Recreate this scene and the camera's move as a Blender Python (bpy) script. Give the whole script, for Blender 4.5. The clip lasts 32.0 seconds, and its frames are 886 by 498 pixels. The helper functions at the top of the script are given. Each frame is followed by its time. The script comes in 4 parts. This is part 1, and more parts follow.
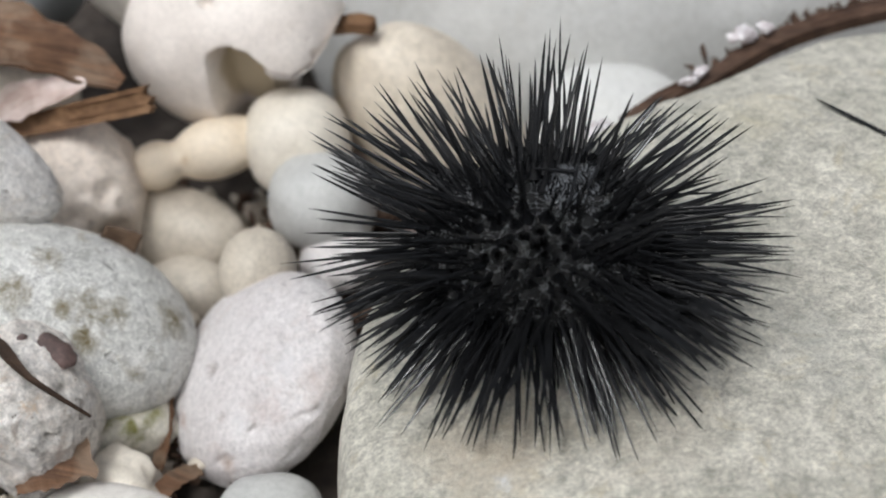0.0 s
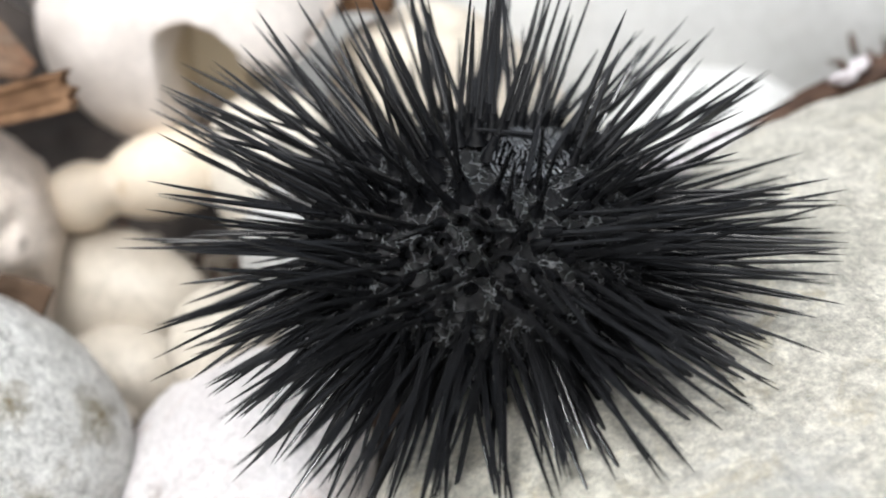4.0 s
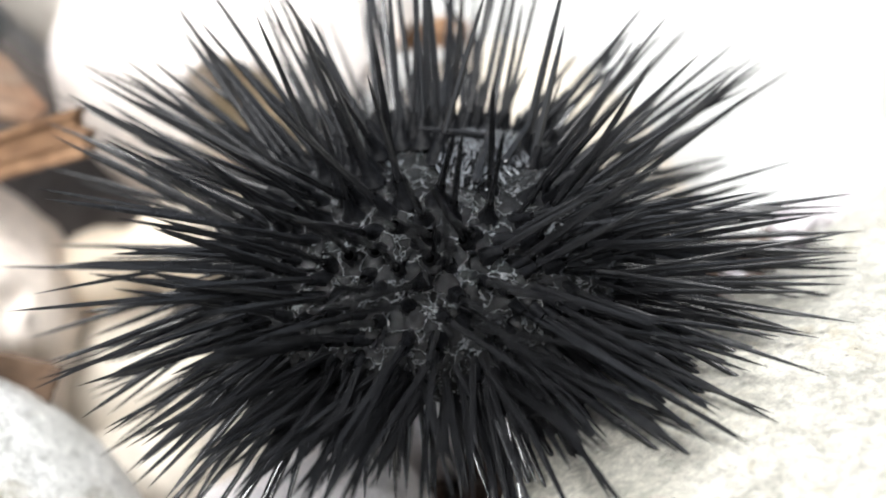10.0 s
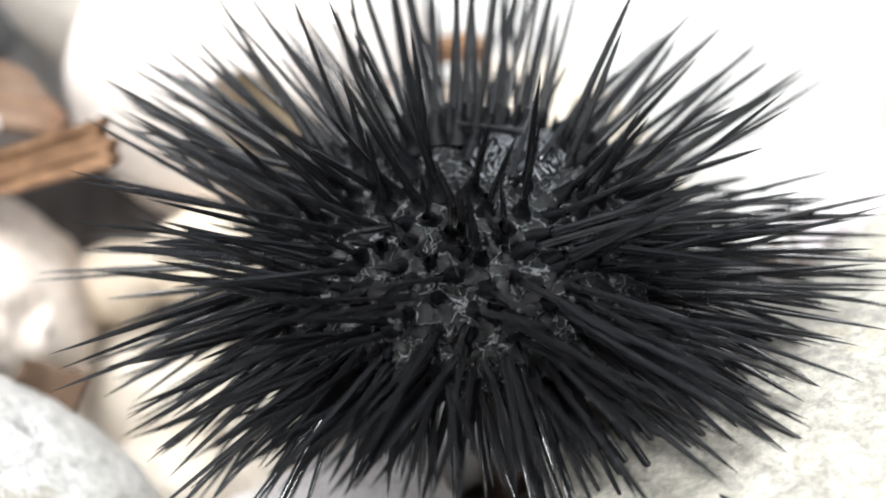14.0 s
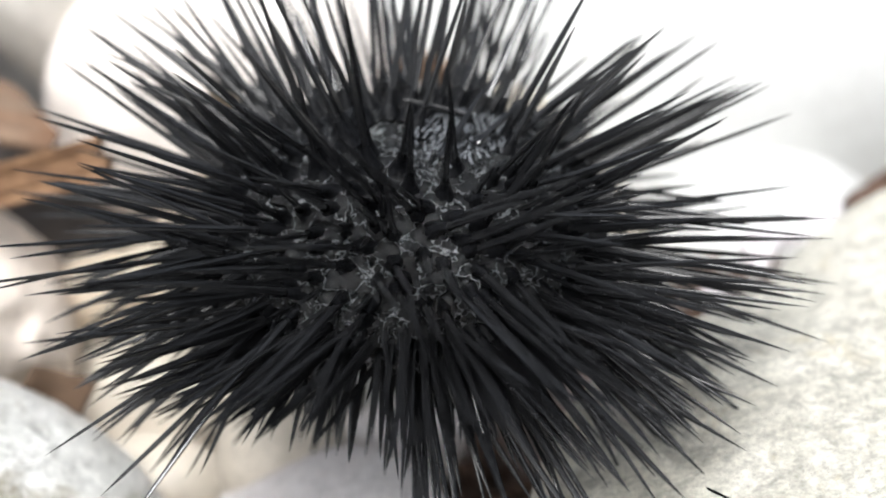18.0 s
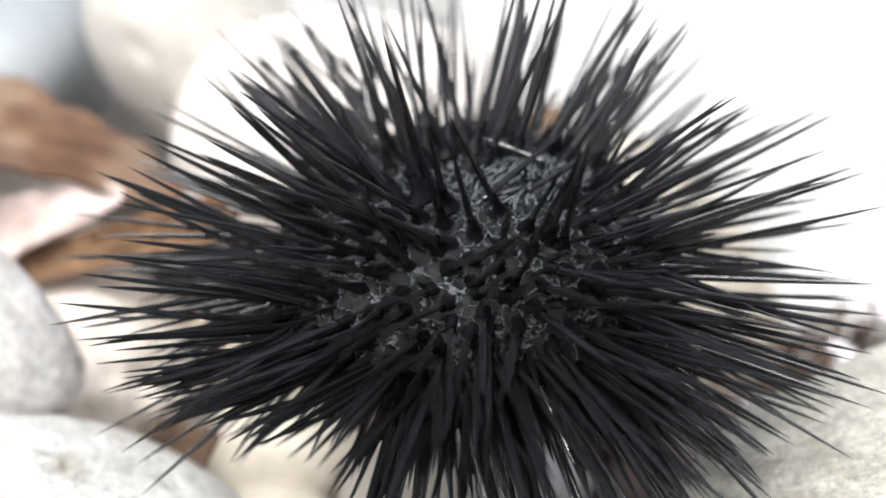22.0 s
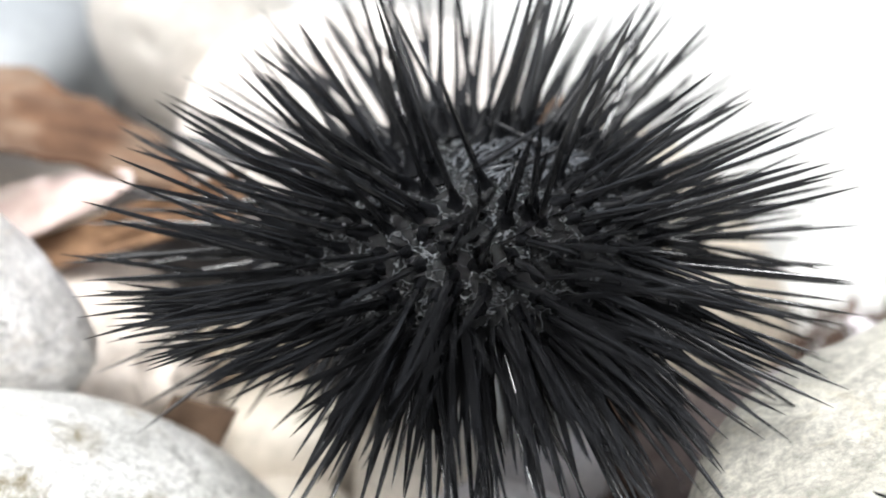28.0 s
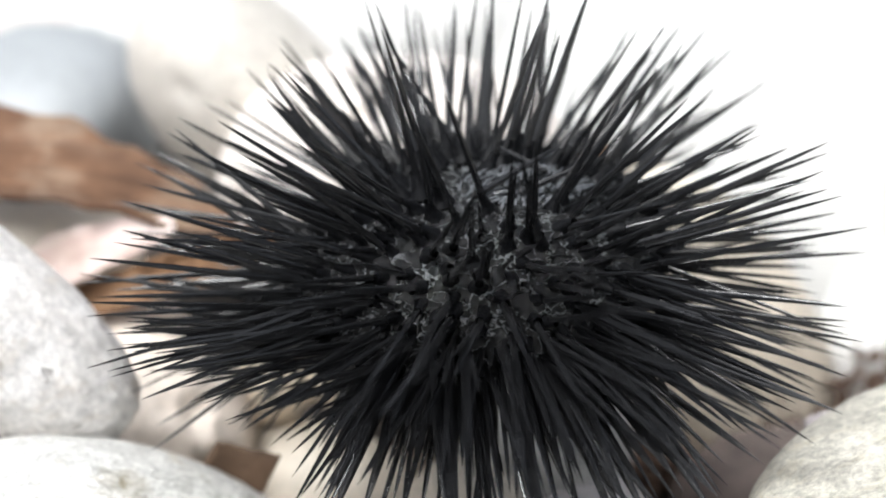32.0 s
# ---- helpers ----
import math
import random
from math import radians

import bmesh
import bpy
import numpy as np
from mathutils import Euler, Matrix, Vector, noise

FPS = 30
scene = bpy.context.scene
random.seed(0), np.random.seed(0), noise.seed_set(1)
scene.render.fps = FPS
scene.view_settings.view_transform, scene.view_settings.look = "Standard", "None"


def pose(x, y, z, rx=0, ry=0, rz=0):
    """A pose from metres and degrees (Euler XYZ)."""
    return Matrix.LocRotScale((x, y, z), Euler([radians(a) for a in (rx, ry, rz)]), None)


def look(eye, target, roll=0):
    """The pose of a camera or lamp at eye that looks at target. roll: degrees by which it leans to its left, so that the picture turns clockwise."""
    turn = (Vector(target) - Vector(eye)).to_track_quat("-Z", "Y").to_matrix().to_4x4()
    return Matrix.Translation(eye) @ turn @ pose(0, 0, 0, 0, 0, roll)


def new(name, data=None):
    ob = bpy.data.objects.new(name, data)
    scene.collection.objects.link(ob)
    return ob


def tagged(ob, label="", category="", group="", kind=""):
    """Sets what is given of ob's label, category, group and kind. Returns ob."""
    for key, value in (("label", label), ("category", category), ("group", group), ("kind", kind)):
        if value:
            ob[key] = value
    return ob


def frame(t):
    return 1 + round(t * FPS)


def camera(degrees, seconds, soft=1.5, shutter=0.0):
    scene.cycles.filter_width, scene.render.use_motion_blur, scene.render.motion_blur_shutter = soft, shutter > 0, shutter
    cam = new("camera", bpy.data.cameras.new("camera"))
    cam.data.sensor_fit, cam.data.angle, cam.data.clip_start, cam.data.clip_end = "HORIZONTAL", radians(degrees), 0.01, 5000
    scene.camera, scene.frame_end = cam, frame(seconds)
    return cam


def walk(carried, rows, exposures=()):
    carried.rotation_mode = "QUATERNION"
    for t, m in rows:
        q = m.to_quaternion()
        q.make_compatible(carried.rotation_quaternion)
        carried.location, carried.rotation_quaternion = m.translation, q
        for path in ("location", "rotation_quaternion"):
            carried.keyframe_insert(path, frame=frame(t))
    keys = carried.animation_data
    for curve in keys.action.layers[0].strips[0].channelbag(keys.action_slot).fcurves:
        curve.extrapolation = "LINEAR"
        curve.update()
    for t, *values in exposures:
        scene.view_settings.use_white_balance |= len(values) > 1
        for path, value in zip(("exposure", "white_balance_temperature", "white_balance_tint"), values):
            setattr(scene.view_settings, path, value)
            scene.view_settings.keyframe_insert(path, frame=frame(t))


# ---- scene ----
cam = camera(30.0, 32.0, soft=1.9)
cam.data.dof.use_dof = True
cam.data.dof.aperture_fstop = 14.0
PATH = [
    (0, (0.03162, -0.25092, 0.22452), (0.00498, -0.10016, 0.09583), -6.19),
    (0.5, (0.03057, -0.25167, 0.22364), (0.00480, -0.10064, 0.09509), -5.78),
    (1, (0.02923, -0.24034, 0.21158), (0.00321, -0.08841, 0.08415), -6.37),
    (1.5, (0.01006, -0.19647, 0.16945), (-0.00496, -0.04189, 0.04344), -3.04),
    (2, (0.00128, -0.18438, 0.15747), (-0.01913, -0.02636, 0.03658), -4.29),
    (2.5, (-0.00236, -0.16727, 0.14713), (-0.02327, -0.00948, 0.02603), -4.45),
    (3, (-0.00156, -0.16487, 0.14463), (-0.02187, -0.00679, 0.02381), -4.46),
    (3.5, (-0.00200, -0.16467, 0.14287), (-0.02245, -0.00619, 0.02259), -3.95),
    (4, (-0.00204, -0.16472, 0.14254), (-0.02213, -0.00552, 0.02317), -4.14),
    (4.5, (-0.00617, -0.15692, 0.13727), (-0.02604, 0.00333, 0.01927), -3.98),
    (6.5, (-0.01216, -0.13951, 0.11673), (-0.03385, 0.02448, 0.00432), -4.71),
    (7, (-0.01118, -0.13797, 0.11744), (-0.03451, 0.02448, 0.00313), -5.02),
    (7.5, (-0.01338, -0.13690, 0.11752), (-0.03625, 0.02755, 0.00601), -4.72),
    (8, (-0.01461, -0.13444, 0.11432), (-0.03707, 0.03067, 0.00372), -4.51),
    (9, (-0.01566, -0.13304, 0.11242), (-0.03625, 0.03454, 0.00520), -4.52),
    (9.5, (-0.01285, -0.13322, 0.11206), (-0.03671, 0.03479, 0.00620), -5.78),
    (10, (-0.01290, -0.13283, 0.11023), (-0.03804, 0.03435, 0.00337), -5.40),
    (10.5, (-0.01334, -0.13233, 0.11065), (-0.03955, 0.03369, 0.00224), -5.59),
    (11, (-0.01487, -0.13380, 0.11166), (-0.04002, 0.03280, 0.00390), -5.22),
    (11.5, (-0.01393, -0.13259, 0.11042), (-0.03972, 0.03431, 0.00327), -5.64),
    (12, (-0.01263, -0.13020, 0.10872), (-0.03980, 0.03642, 0.00148), -6.30),
    (12.5, (-0.01502, -0.13517, 0.11199), (-0.03795, 0.03205, 0.00469), -4.81),
    (13, (-0.01462, -0.13471, 0.11147), (-0.03805, 0.03202, 0.00352), -4.35),
    (13.5, (-0.01652, -0.13490, 0.10635), (-0.03999, 0.03357, 0.00114), -4.96),
    (15.5, (-0.03596, -0.14616, 0.11451), (-0.04134, 0.02639, 0.01352), -0.07),
    (16, (-0.02993, -0.14380, 0.11439), (-0.04015, 0.02671, 0.01037), -1.14),
    (16.5, (-0.03009, -0.14345, 0.11415), (-0.04040, 0.02650, 0.00923), -1.30),
    (17, (-0.03151, -0.14751, 0.11617), (-0.03884, 0.02221, 0.01060), -2.29),
    (17.5, (-0.03277, -0.14514, 0.12093), (-0.03826, 0.02170, 0.01077), -2.31),
    (18, (-0.03593, -0.14919, 0.11865), (-0.03971, 0.02137, 0.01428), -1.53),
    (18.5, (-0.03897, -0.15264, 0.11626), (-0.04364, 0.02148, 0.01797), -1.62),
    (19, (-0.04237, -0.15380, 0.11754), (-0.04687, 0.02152, 0.02139), -0.70),
    (19.5, (-0.04435, -0.15536, 0.11766), (-0.04739, 0.02063, 0.02267), -0.14),
    (20, (-0.04267, -0.15431, 0.11800), (-0.04704, 0.02106, 0.02197), -0.63),
    (20.5, (-0.03934, -0.15152, 0.11833), (-0.04747, 0.02279, 0.02060), -1.76),
    (21, (-0.03799, -0.14978, 0.11906), (-0.05069, 0.02339, 0.01982), -2.83),
    (21.5, (-0.03703, -0.14897, 0.11911), (-0.05302, 0.02424, 0.02039), -3.68),
    (22, (-0.03598, -0.14861, 0.11868), (-0.05425, 0.02453, 0.02026), -4.08),
    (22.5, (-0.03728, -0.14915, 0.11931), (-0.05297, 0.02328, 0.01922), -3.49),
    (23, (-0.03697, -0.14911, 0.11881), (-0.05225, 0.02302, 0.01815), -3.33),
    (23.5, (-0.03733, -0.14903, 0.11900), (-0.05189, 0.02295, 0.01796), -3.20),
    (24, (-0.03697, -0.14902, 0.11920), (-0.05349, 0.02329, 0.01902), -3.67),
    (24.5, (-0.03592, -0.14890, 0.11883), (-0.05423, 0.02400, 0.02000), -4.05),
    (25, (-0.03820, -0.14777, 0.11762), (-0.05619, 0.02630, 0.02080), -3.68),
    (25.5, (-0.03801, -0.14800, 0.11771), (-0.05714, 0.02634, 0.02159), -4.21),
    (27.5, (-0.04106, -0.15537, 0.10804), (-0.05649, 0.02242, 0.01773), -4.26),
    (28, (-0.04198, -0.15390, 0.10531), (-0.05712, 0.02413, 0.01544), -4.02),
    (28.5, (-0.04216, -0.15385, 0.10525), (-0.05819, 0.02410, 0.01540), -4.22),
    (29, (-0.04180, -0.15365, 0.10625), (-0.06209, 0.02441, 0.01745), -5.15),
    (29.5, (-0.04258, -0.15380, 0.10592), (-0.06483, 0.02510, 0.01932), -5.49),
    (30, (-0.04358, -0.15442, 0.10579), (-0.06280, 0.02509, 0.01974), -5.02),
    (30.5, (-0.04399, -0.15479, 0.10599), (-0.06205, 0.02471, 0.01966), -4.79),
    (31, (-0.04376, -0.15456, 0.10574), (-0.06229, 0.02490, 0.01941), -4.85),
    (31.5, (-0.04253, -0.15438, 0.10485), (-0.06229, 0.02562, 0.01992), -5.09),
    (32, (-0.04363, -0.15445, 0.10576), (-0.06195, 0.02573, 0.02093), -4.83),
]
EXPOSURES = [(0, 0.24, 6250, 8), (1.2, 0.26, 6250, 8), (2, 0.50, 6250, 8), (3, 0.76, 6250, 8), (6.5, 1.27, 6250, 8), (9, 1.56, 6250, 8), (14, 1.56, 6250, 8), (18, 1.36, 6250, 8), (26, 1.46, 6250, 8), (30, 1.38, 6250, 8), (32, 1.34, 6250, 8)]
walk(cam, [(t, look(eye, target, roll)) for t, eye, target, roll in PATH], EXPOSURES)

# ---------------------------------------------------------------- light: a bright overcast sky
world = bpy.data.worlds.new("overcast")
world.use_nodes = True
scene.world = world
wn, wl = world.node_tree.nodes, world.node_tree.links
sky = wn.new("ShaderNodeTexSky")
sky.sky_type = "NISHITA"
sky.sun_disc = False
sky.sun_elevation, sky.sun_rotation = radians(58), radians(200)
sky.dust_density, sky.air_density = 6.0, 0.8
hsv = wn.new("ShaderNodeHueSaturation")
hsv.inputs["Saturation"].default_value = 0.35
wl.new(sky.outputs["Color"], hsv.inputs["Color"])
wl.new(hsv.outputs["Color"], wn["Background"].inputs["Color"])
wn["Background"].inputs["Strength"].default_value = 0.092
sun = new("sun", bpy.data.lights.new("sun", "SUN"))
sun.data.energy, sun.data.angle, sun.data.color = 1.5, radians(20), (1.0, 0.985, 0.97)
sun.matrix_basis = look((-0.3, -0.3, 1.2), (0, 0, 0))

DM = 0.1


# ---------------------------------------------------------------- materials
def material(name, roughness=0.6):
    m = bpy.data.materials.new(name)
    m.use_nodes = True
    b = m.node_tree.nodes["Principled BSDF"]
    b.inputs["Roughness"].default_value = roughness
    return m, m.node_tree.nodes, m.node_tree.links, b


def ramp(n, stops):
    r = n.new("ShaderNodeValToRGB")
    e = r.color_ramp.elements
    while len(e) < len(stops):
        e.new(0.5)
    for k, (p, c) in zip(e, stops):
        k.position, k.color = p, (*c, 1) if len(c) == 3 else c
    return r


def noise_node(n, l, coord, scale, detail=6, rough=0.6, distort=0.0):
    t = n.new("ShaderNodeTexNoise")
    t.inputs["Scale"].default_value, t.inputs["Detail"].default_value = scale, detail
    t.inputs["Roughness"].default_value, t.inputs["Distortion"].default_value = rough, distort
    l.new(coord, t.inputs["Vector"])
    return t


def mix(n, l, fac, a, b, mode="MIX"):
    m = n.new("ShaderNodeMix")
    m.data_type, m.blend_type = "RGBA", mode
    for sock, v in ((m.inputs[0], fac), (m.inputs[6], a), (m.inputs[7], b)):
        if isinstance(v, (int, float)):
            sock.default_value = v
        elif isinstance(v, tuple):
            sock.default_value = (*v, 1)
        else:
            l.new(v, sock)
    return m.outputs[2]


def stone_material(name, pale, dark, stain=(0.3, 0.24, 0.14), stains=0.3, grain=0.35, speck=0.25, bump=0.25, fine=2200, clouds=55, spots=()):
    """Limestone: a pale ground with cloudy patches, fine mineral grain, dark pits and algae stains."""
    m, n, l, b = material(name, 0.5)
    tc = n.new("ShaderNodeTexCoord").outputs["Object"]
    cloud = noise_node(n, l, tc, clouds, 9, 0.68, 0.4)
    base = ramp(n, [(0.32, dark), (0.66, pale)])
    l.new(cloud.outputs["Fac"], base.inputs["Fac"])
    g = noise_node(n, l, tc, fine, 3, 0.7)
    gr = ramp(n, [(0.35, (0.55, 0.55, 0.55)), (0.62, (1.12, 1.12, 1.12))])
    l.new(g.outputs["Fac"], gr.inputs["Fac"])
    col = mix(n, l, grain, base.outputs["Color"], gr.outputs["Color"], "MULTIPLY")
    g2 = noise_node(n, l, tc, fine / 3.5, 5, 0.75, 0.5)
    gr2 = ramp(n, [(0.38, (0.62, 0.62, 0.61)), (0.5, (0.97, 0.97, 0.97)), (0.62, (1.2, 1.2, 1.2))])
    l.new(g2.outputs["Fac"], gr2.inputs["Fac"])
    col = mix(n, l, min(1, grain * 1.2), col, gr2.outputs["Color"], "MULTIPLY")
    big = n.new("ShaderNodeTexVoronoi")
    big.inputs["Scale"].default_value = 210
    big.inputs["Randomness"].default_value = 1.0
    wob = noise_node(n, l, tc, 700, 3, 0.6)
    bent = n.new("ShaderNodeVectorMath")
    bent.operation = "MULTIPLY_ADD"
    l.new(wob.outputs["Color"], bent.inputs[0])
    bent.inputs[1].default_value = (0.003, 0.003, 0.003)
    l.new(tc, bent.inputs[2])
    l.new(bent.outputs["Vector"], big.inputs["Vector"])
    bigr = ramp(n, [(0.12, (1, 1, 1)), (0.24, (0, 0, 0))])
    l.new(big.outputs["Distance"], bigr.inputs["Fac"])
    some = noise_node(n, l, tc, 48, 2)
    somer = ramp(n, [(0.52, (0, 0, 0)), (0.6, (1, 1, 1))])
    l.new(some.outputs["Fac"], somer.inputs["Fac"])
    pit = n.new("ShaderNodeMath")
    pit.operation = "MULTIPLY"
    l.new(bigr.outputs["Color"], pit.inputs[0])
    l.new(somer.outputs["Color"], pit.inputs[1])
    pits = n.new("ShaderNodeMath")
    pits.operation = "MULTIPLY"
    pits.inputs[1].default_value = min(0.7, speck * 0.6)
    l.new(pit.outputs[0], pits.inputs[0])
    col = mix(n, l, pits.outputs[0], col, tuple(c * 0.6 for c in dark))
    st = noise_node(n, l, tc, 90, 8, 0.7, 1.2)
    sr = ramp(n, [(0.56, (0, 0, 0)), (0.74, (1, 1, 1))])
    l.new(st.outputs["Fac"], sr.inputs["Fac"])
    sf = n.new("ShaderNodeMath")
    sf.operation = "MULTIPLY"
    sf.inputs[1].default_value = stains
    l.new(sr.outputs["Color"], sf.inputs[0])
    col = mix(n, l, sf.outputs[0], col, stain)
    v = n.new("ShaderNodeTexVoronoi")
    v.inputs["Scale"].default_value = 420
    l.new(tc, v.inputs["Vector"])
    vr = ramp(n, [(0.06, (1, 1, 1)), (0.15, (0, 0, 0))])
    l.new(v.outputs["Distance"], vr.inputs["Fac"])
    vg = noise_node(n, l, tc, 70, 2)
    vgr = ramp(n, [(0.5, (0, 0, 0)), (0.62, (1, 1, 1))])
    l.new(vg.outputs["Fac"], vgr.inputs["Fac"])
    vf = n.new("ShaderNodeMath")
    vf.operation = "MULTIPLY"
    l.new(vr.outputs["Color"], vf.inputs[0])
    l.new(vgr.outputs["Color"], vf.inputs[1])
    vs = n.new("ShaderNodeMath")
    vs.operation = "MULTIPLY"
    vs.inputs[1].default_value = speck
    l.new(vf.outputs[0], vs.inputs[0])
    col = mix(n, l, vs.outputs[0], col, tuple(c * 0.35 for c in stain))
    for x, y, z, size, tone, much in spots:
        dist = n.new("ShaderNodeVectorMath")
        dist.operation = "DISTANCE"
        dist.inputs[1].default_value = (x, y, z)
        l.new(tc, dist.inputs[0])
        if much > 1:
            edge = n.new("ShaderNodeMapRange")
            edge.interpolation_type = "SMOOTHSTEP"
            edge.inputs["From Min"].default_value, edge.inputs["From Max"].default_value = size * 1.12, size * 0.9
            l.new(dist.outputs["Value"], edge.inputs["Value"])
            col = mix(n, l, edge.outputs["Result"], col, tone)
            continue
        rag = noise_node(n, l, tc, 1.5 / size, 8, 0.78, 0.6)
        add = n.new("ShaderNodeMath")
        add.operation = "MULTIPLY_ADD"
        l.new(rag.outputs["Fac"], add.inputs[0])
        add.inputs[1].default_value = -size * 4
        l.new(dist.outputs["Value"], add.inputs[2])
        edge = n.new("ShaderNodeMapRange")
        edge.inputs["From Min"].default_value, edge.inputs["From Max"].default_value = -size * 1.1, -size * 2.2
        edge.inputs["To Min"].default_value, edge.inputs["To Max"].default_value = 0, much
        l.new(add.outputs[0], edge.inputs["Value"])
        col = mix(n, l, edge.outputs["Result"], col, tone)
    l.new(col, b.inputs["Base Color"])
    h = noise_node(n, l, tc, 650, 8, 0.75)
    bm1 = n.new("ShaderNodeBump")
    bm1.inputs["Strength"].default_value, bm1.inputs["Distance"].default_value = bump, 0.0008
    l.new(h.outputs["Fac"], bm1.inputs["Height"])
    bm2 = n.new("ShaderNodeBump")
    bm2.invert = True
    bm2.inputs["Strength"].default_value, bm2.inputs["Distance"].default_value = 0.5, 0.0006
    l.new(vf.outputs[0], bm2.inputs["Height"])
    l.new(bm1.outputs["Normal"], bm2.inputs["Normal"])
    bm3 = n.new("ShaderNodeBump")
    bm3.invert = True
    bm3.inputs["Strength"].default_value, bm3.inputs["Distance"].default_value = min(1, speck * 1.8), 0.0018
    l.new(pit.outputs[0], bm3.inputs["Height"])
    l.new(bm2.outputs["Normal"], bm3.inputs["Normal"])
    l.new(bm3.outputs["Normal"], b.inputs["Normal"])
    return m


def fibre_material(name, pale, dark, scale=400, stretch=(1, 12, 12), roughness=0.65, bleach=0.0):
    """Dry plant or wood fibre, drawn out along x."""
    m, n, l, b = material(name, roughness)
    b.inputs["Specular IOR Level"].default_value = 0.25
    tc = n.new("ShaderNodeTexCoord").outputs["Object"]
    mp = n.new("ShaderNodeMapping")
    mp.inputs["Scale"].default_value = stretch
    l.new(tc, mp.inputs["Vector"])
    a = noise_node(n, l, mp.outputs["Vector"], scale / 6, 6, 0.65, 0.3)
    r = ramp(n, [(0.3, dark), (0.7, pale)])
    l.new(a.outputs["Fac"], r.inputs["Fac"])
    c = noise_node(n, l, tc, 120, 4)
    cr = ramp(n, [(0.4, (0.55, 0.5, 0.45)), (0.65, (1.1, 1.1, 1.1))])
    l.new(c.outputs["Fac"], cr.inputs["Fac"])
    col = mix(n, l, 0.7, r.outputs["Color"], cr.outputs["Color"], "MULTIPLY")
    if bleach:
        w = noise_node(n, l, tc, 85, 4, 0.6, 0.6)
        wr = ramp(n, [(0.46, (0, 0, 0)), (0.62, (bleach, bleach, bleach))])
        l.new(w.outputs["Fac"], wr.inputs["Fac"])
        col = mix(n, l, wr.outputs["Color"], col, (0.50, 0.41, 0.31))
    l.new(col, b.inputs["Base Color"])
    bp = n.new("ShaderNodeBump")
    bp.inputs["Strength"].default_value, bp.inputs["Distance"].default_value = 0.5, 0.0006
    l.new(a.outputs["Fac"], bp.inputs["Height"])
    l.new(bp.outputs["Normal"], b.inputs["Normal"])
    return m


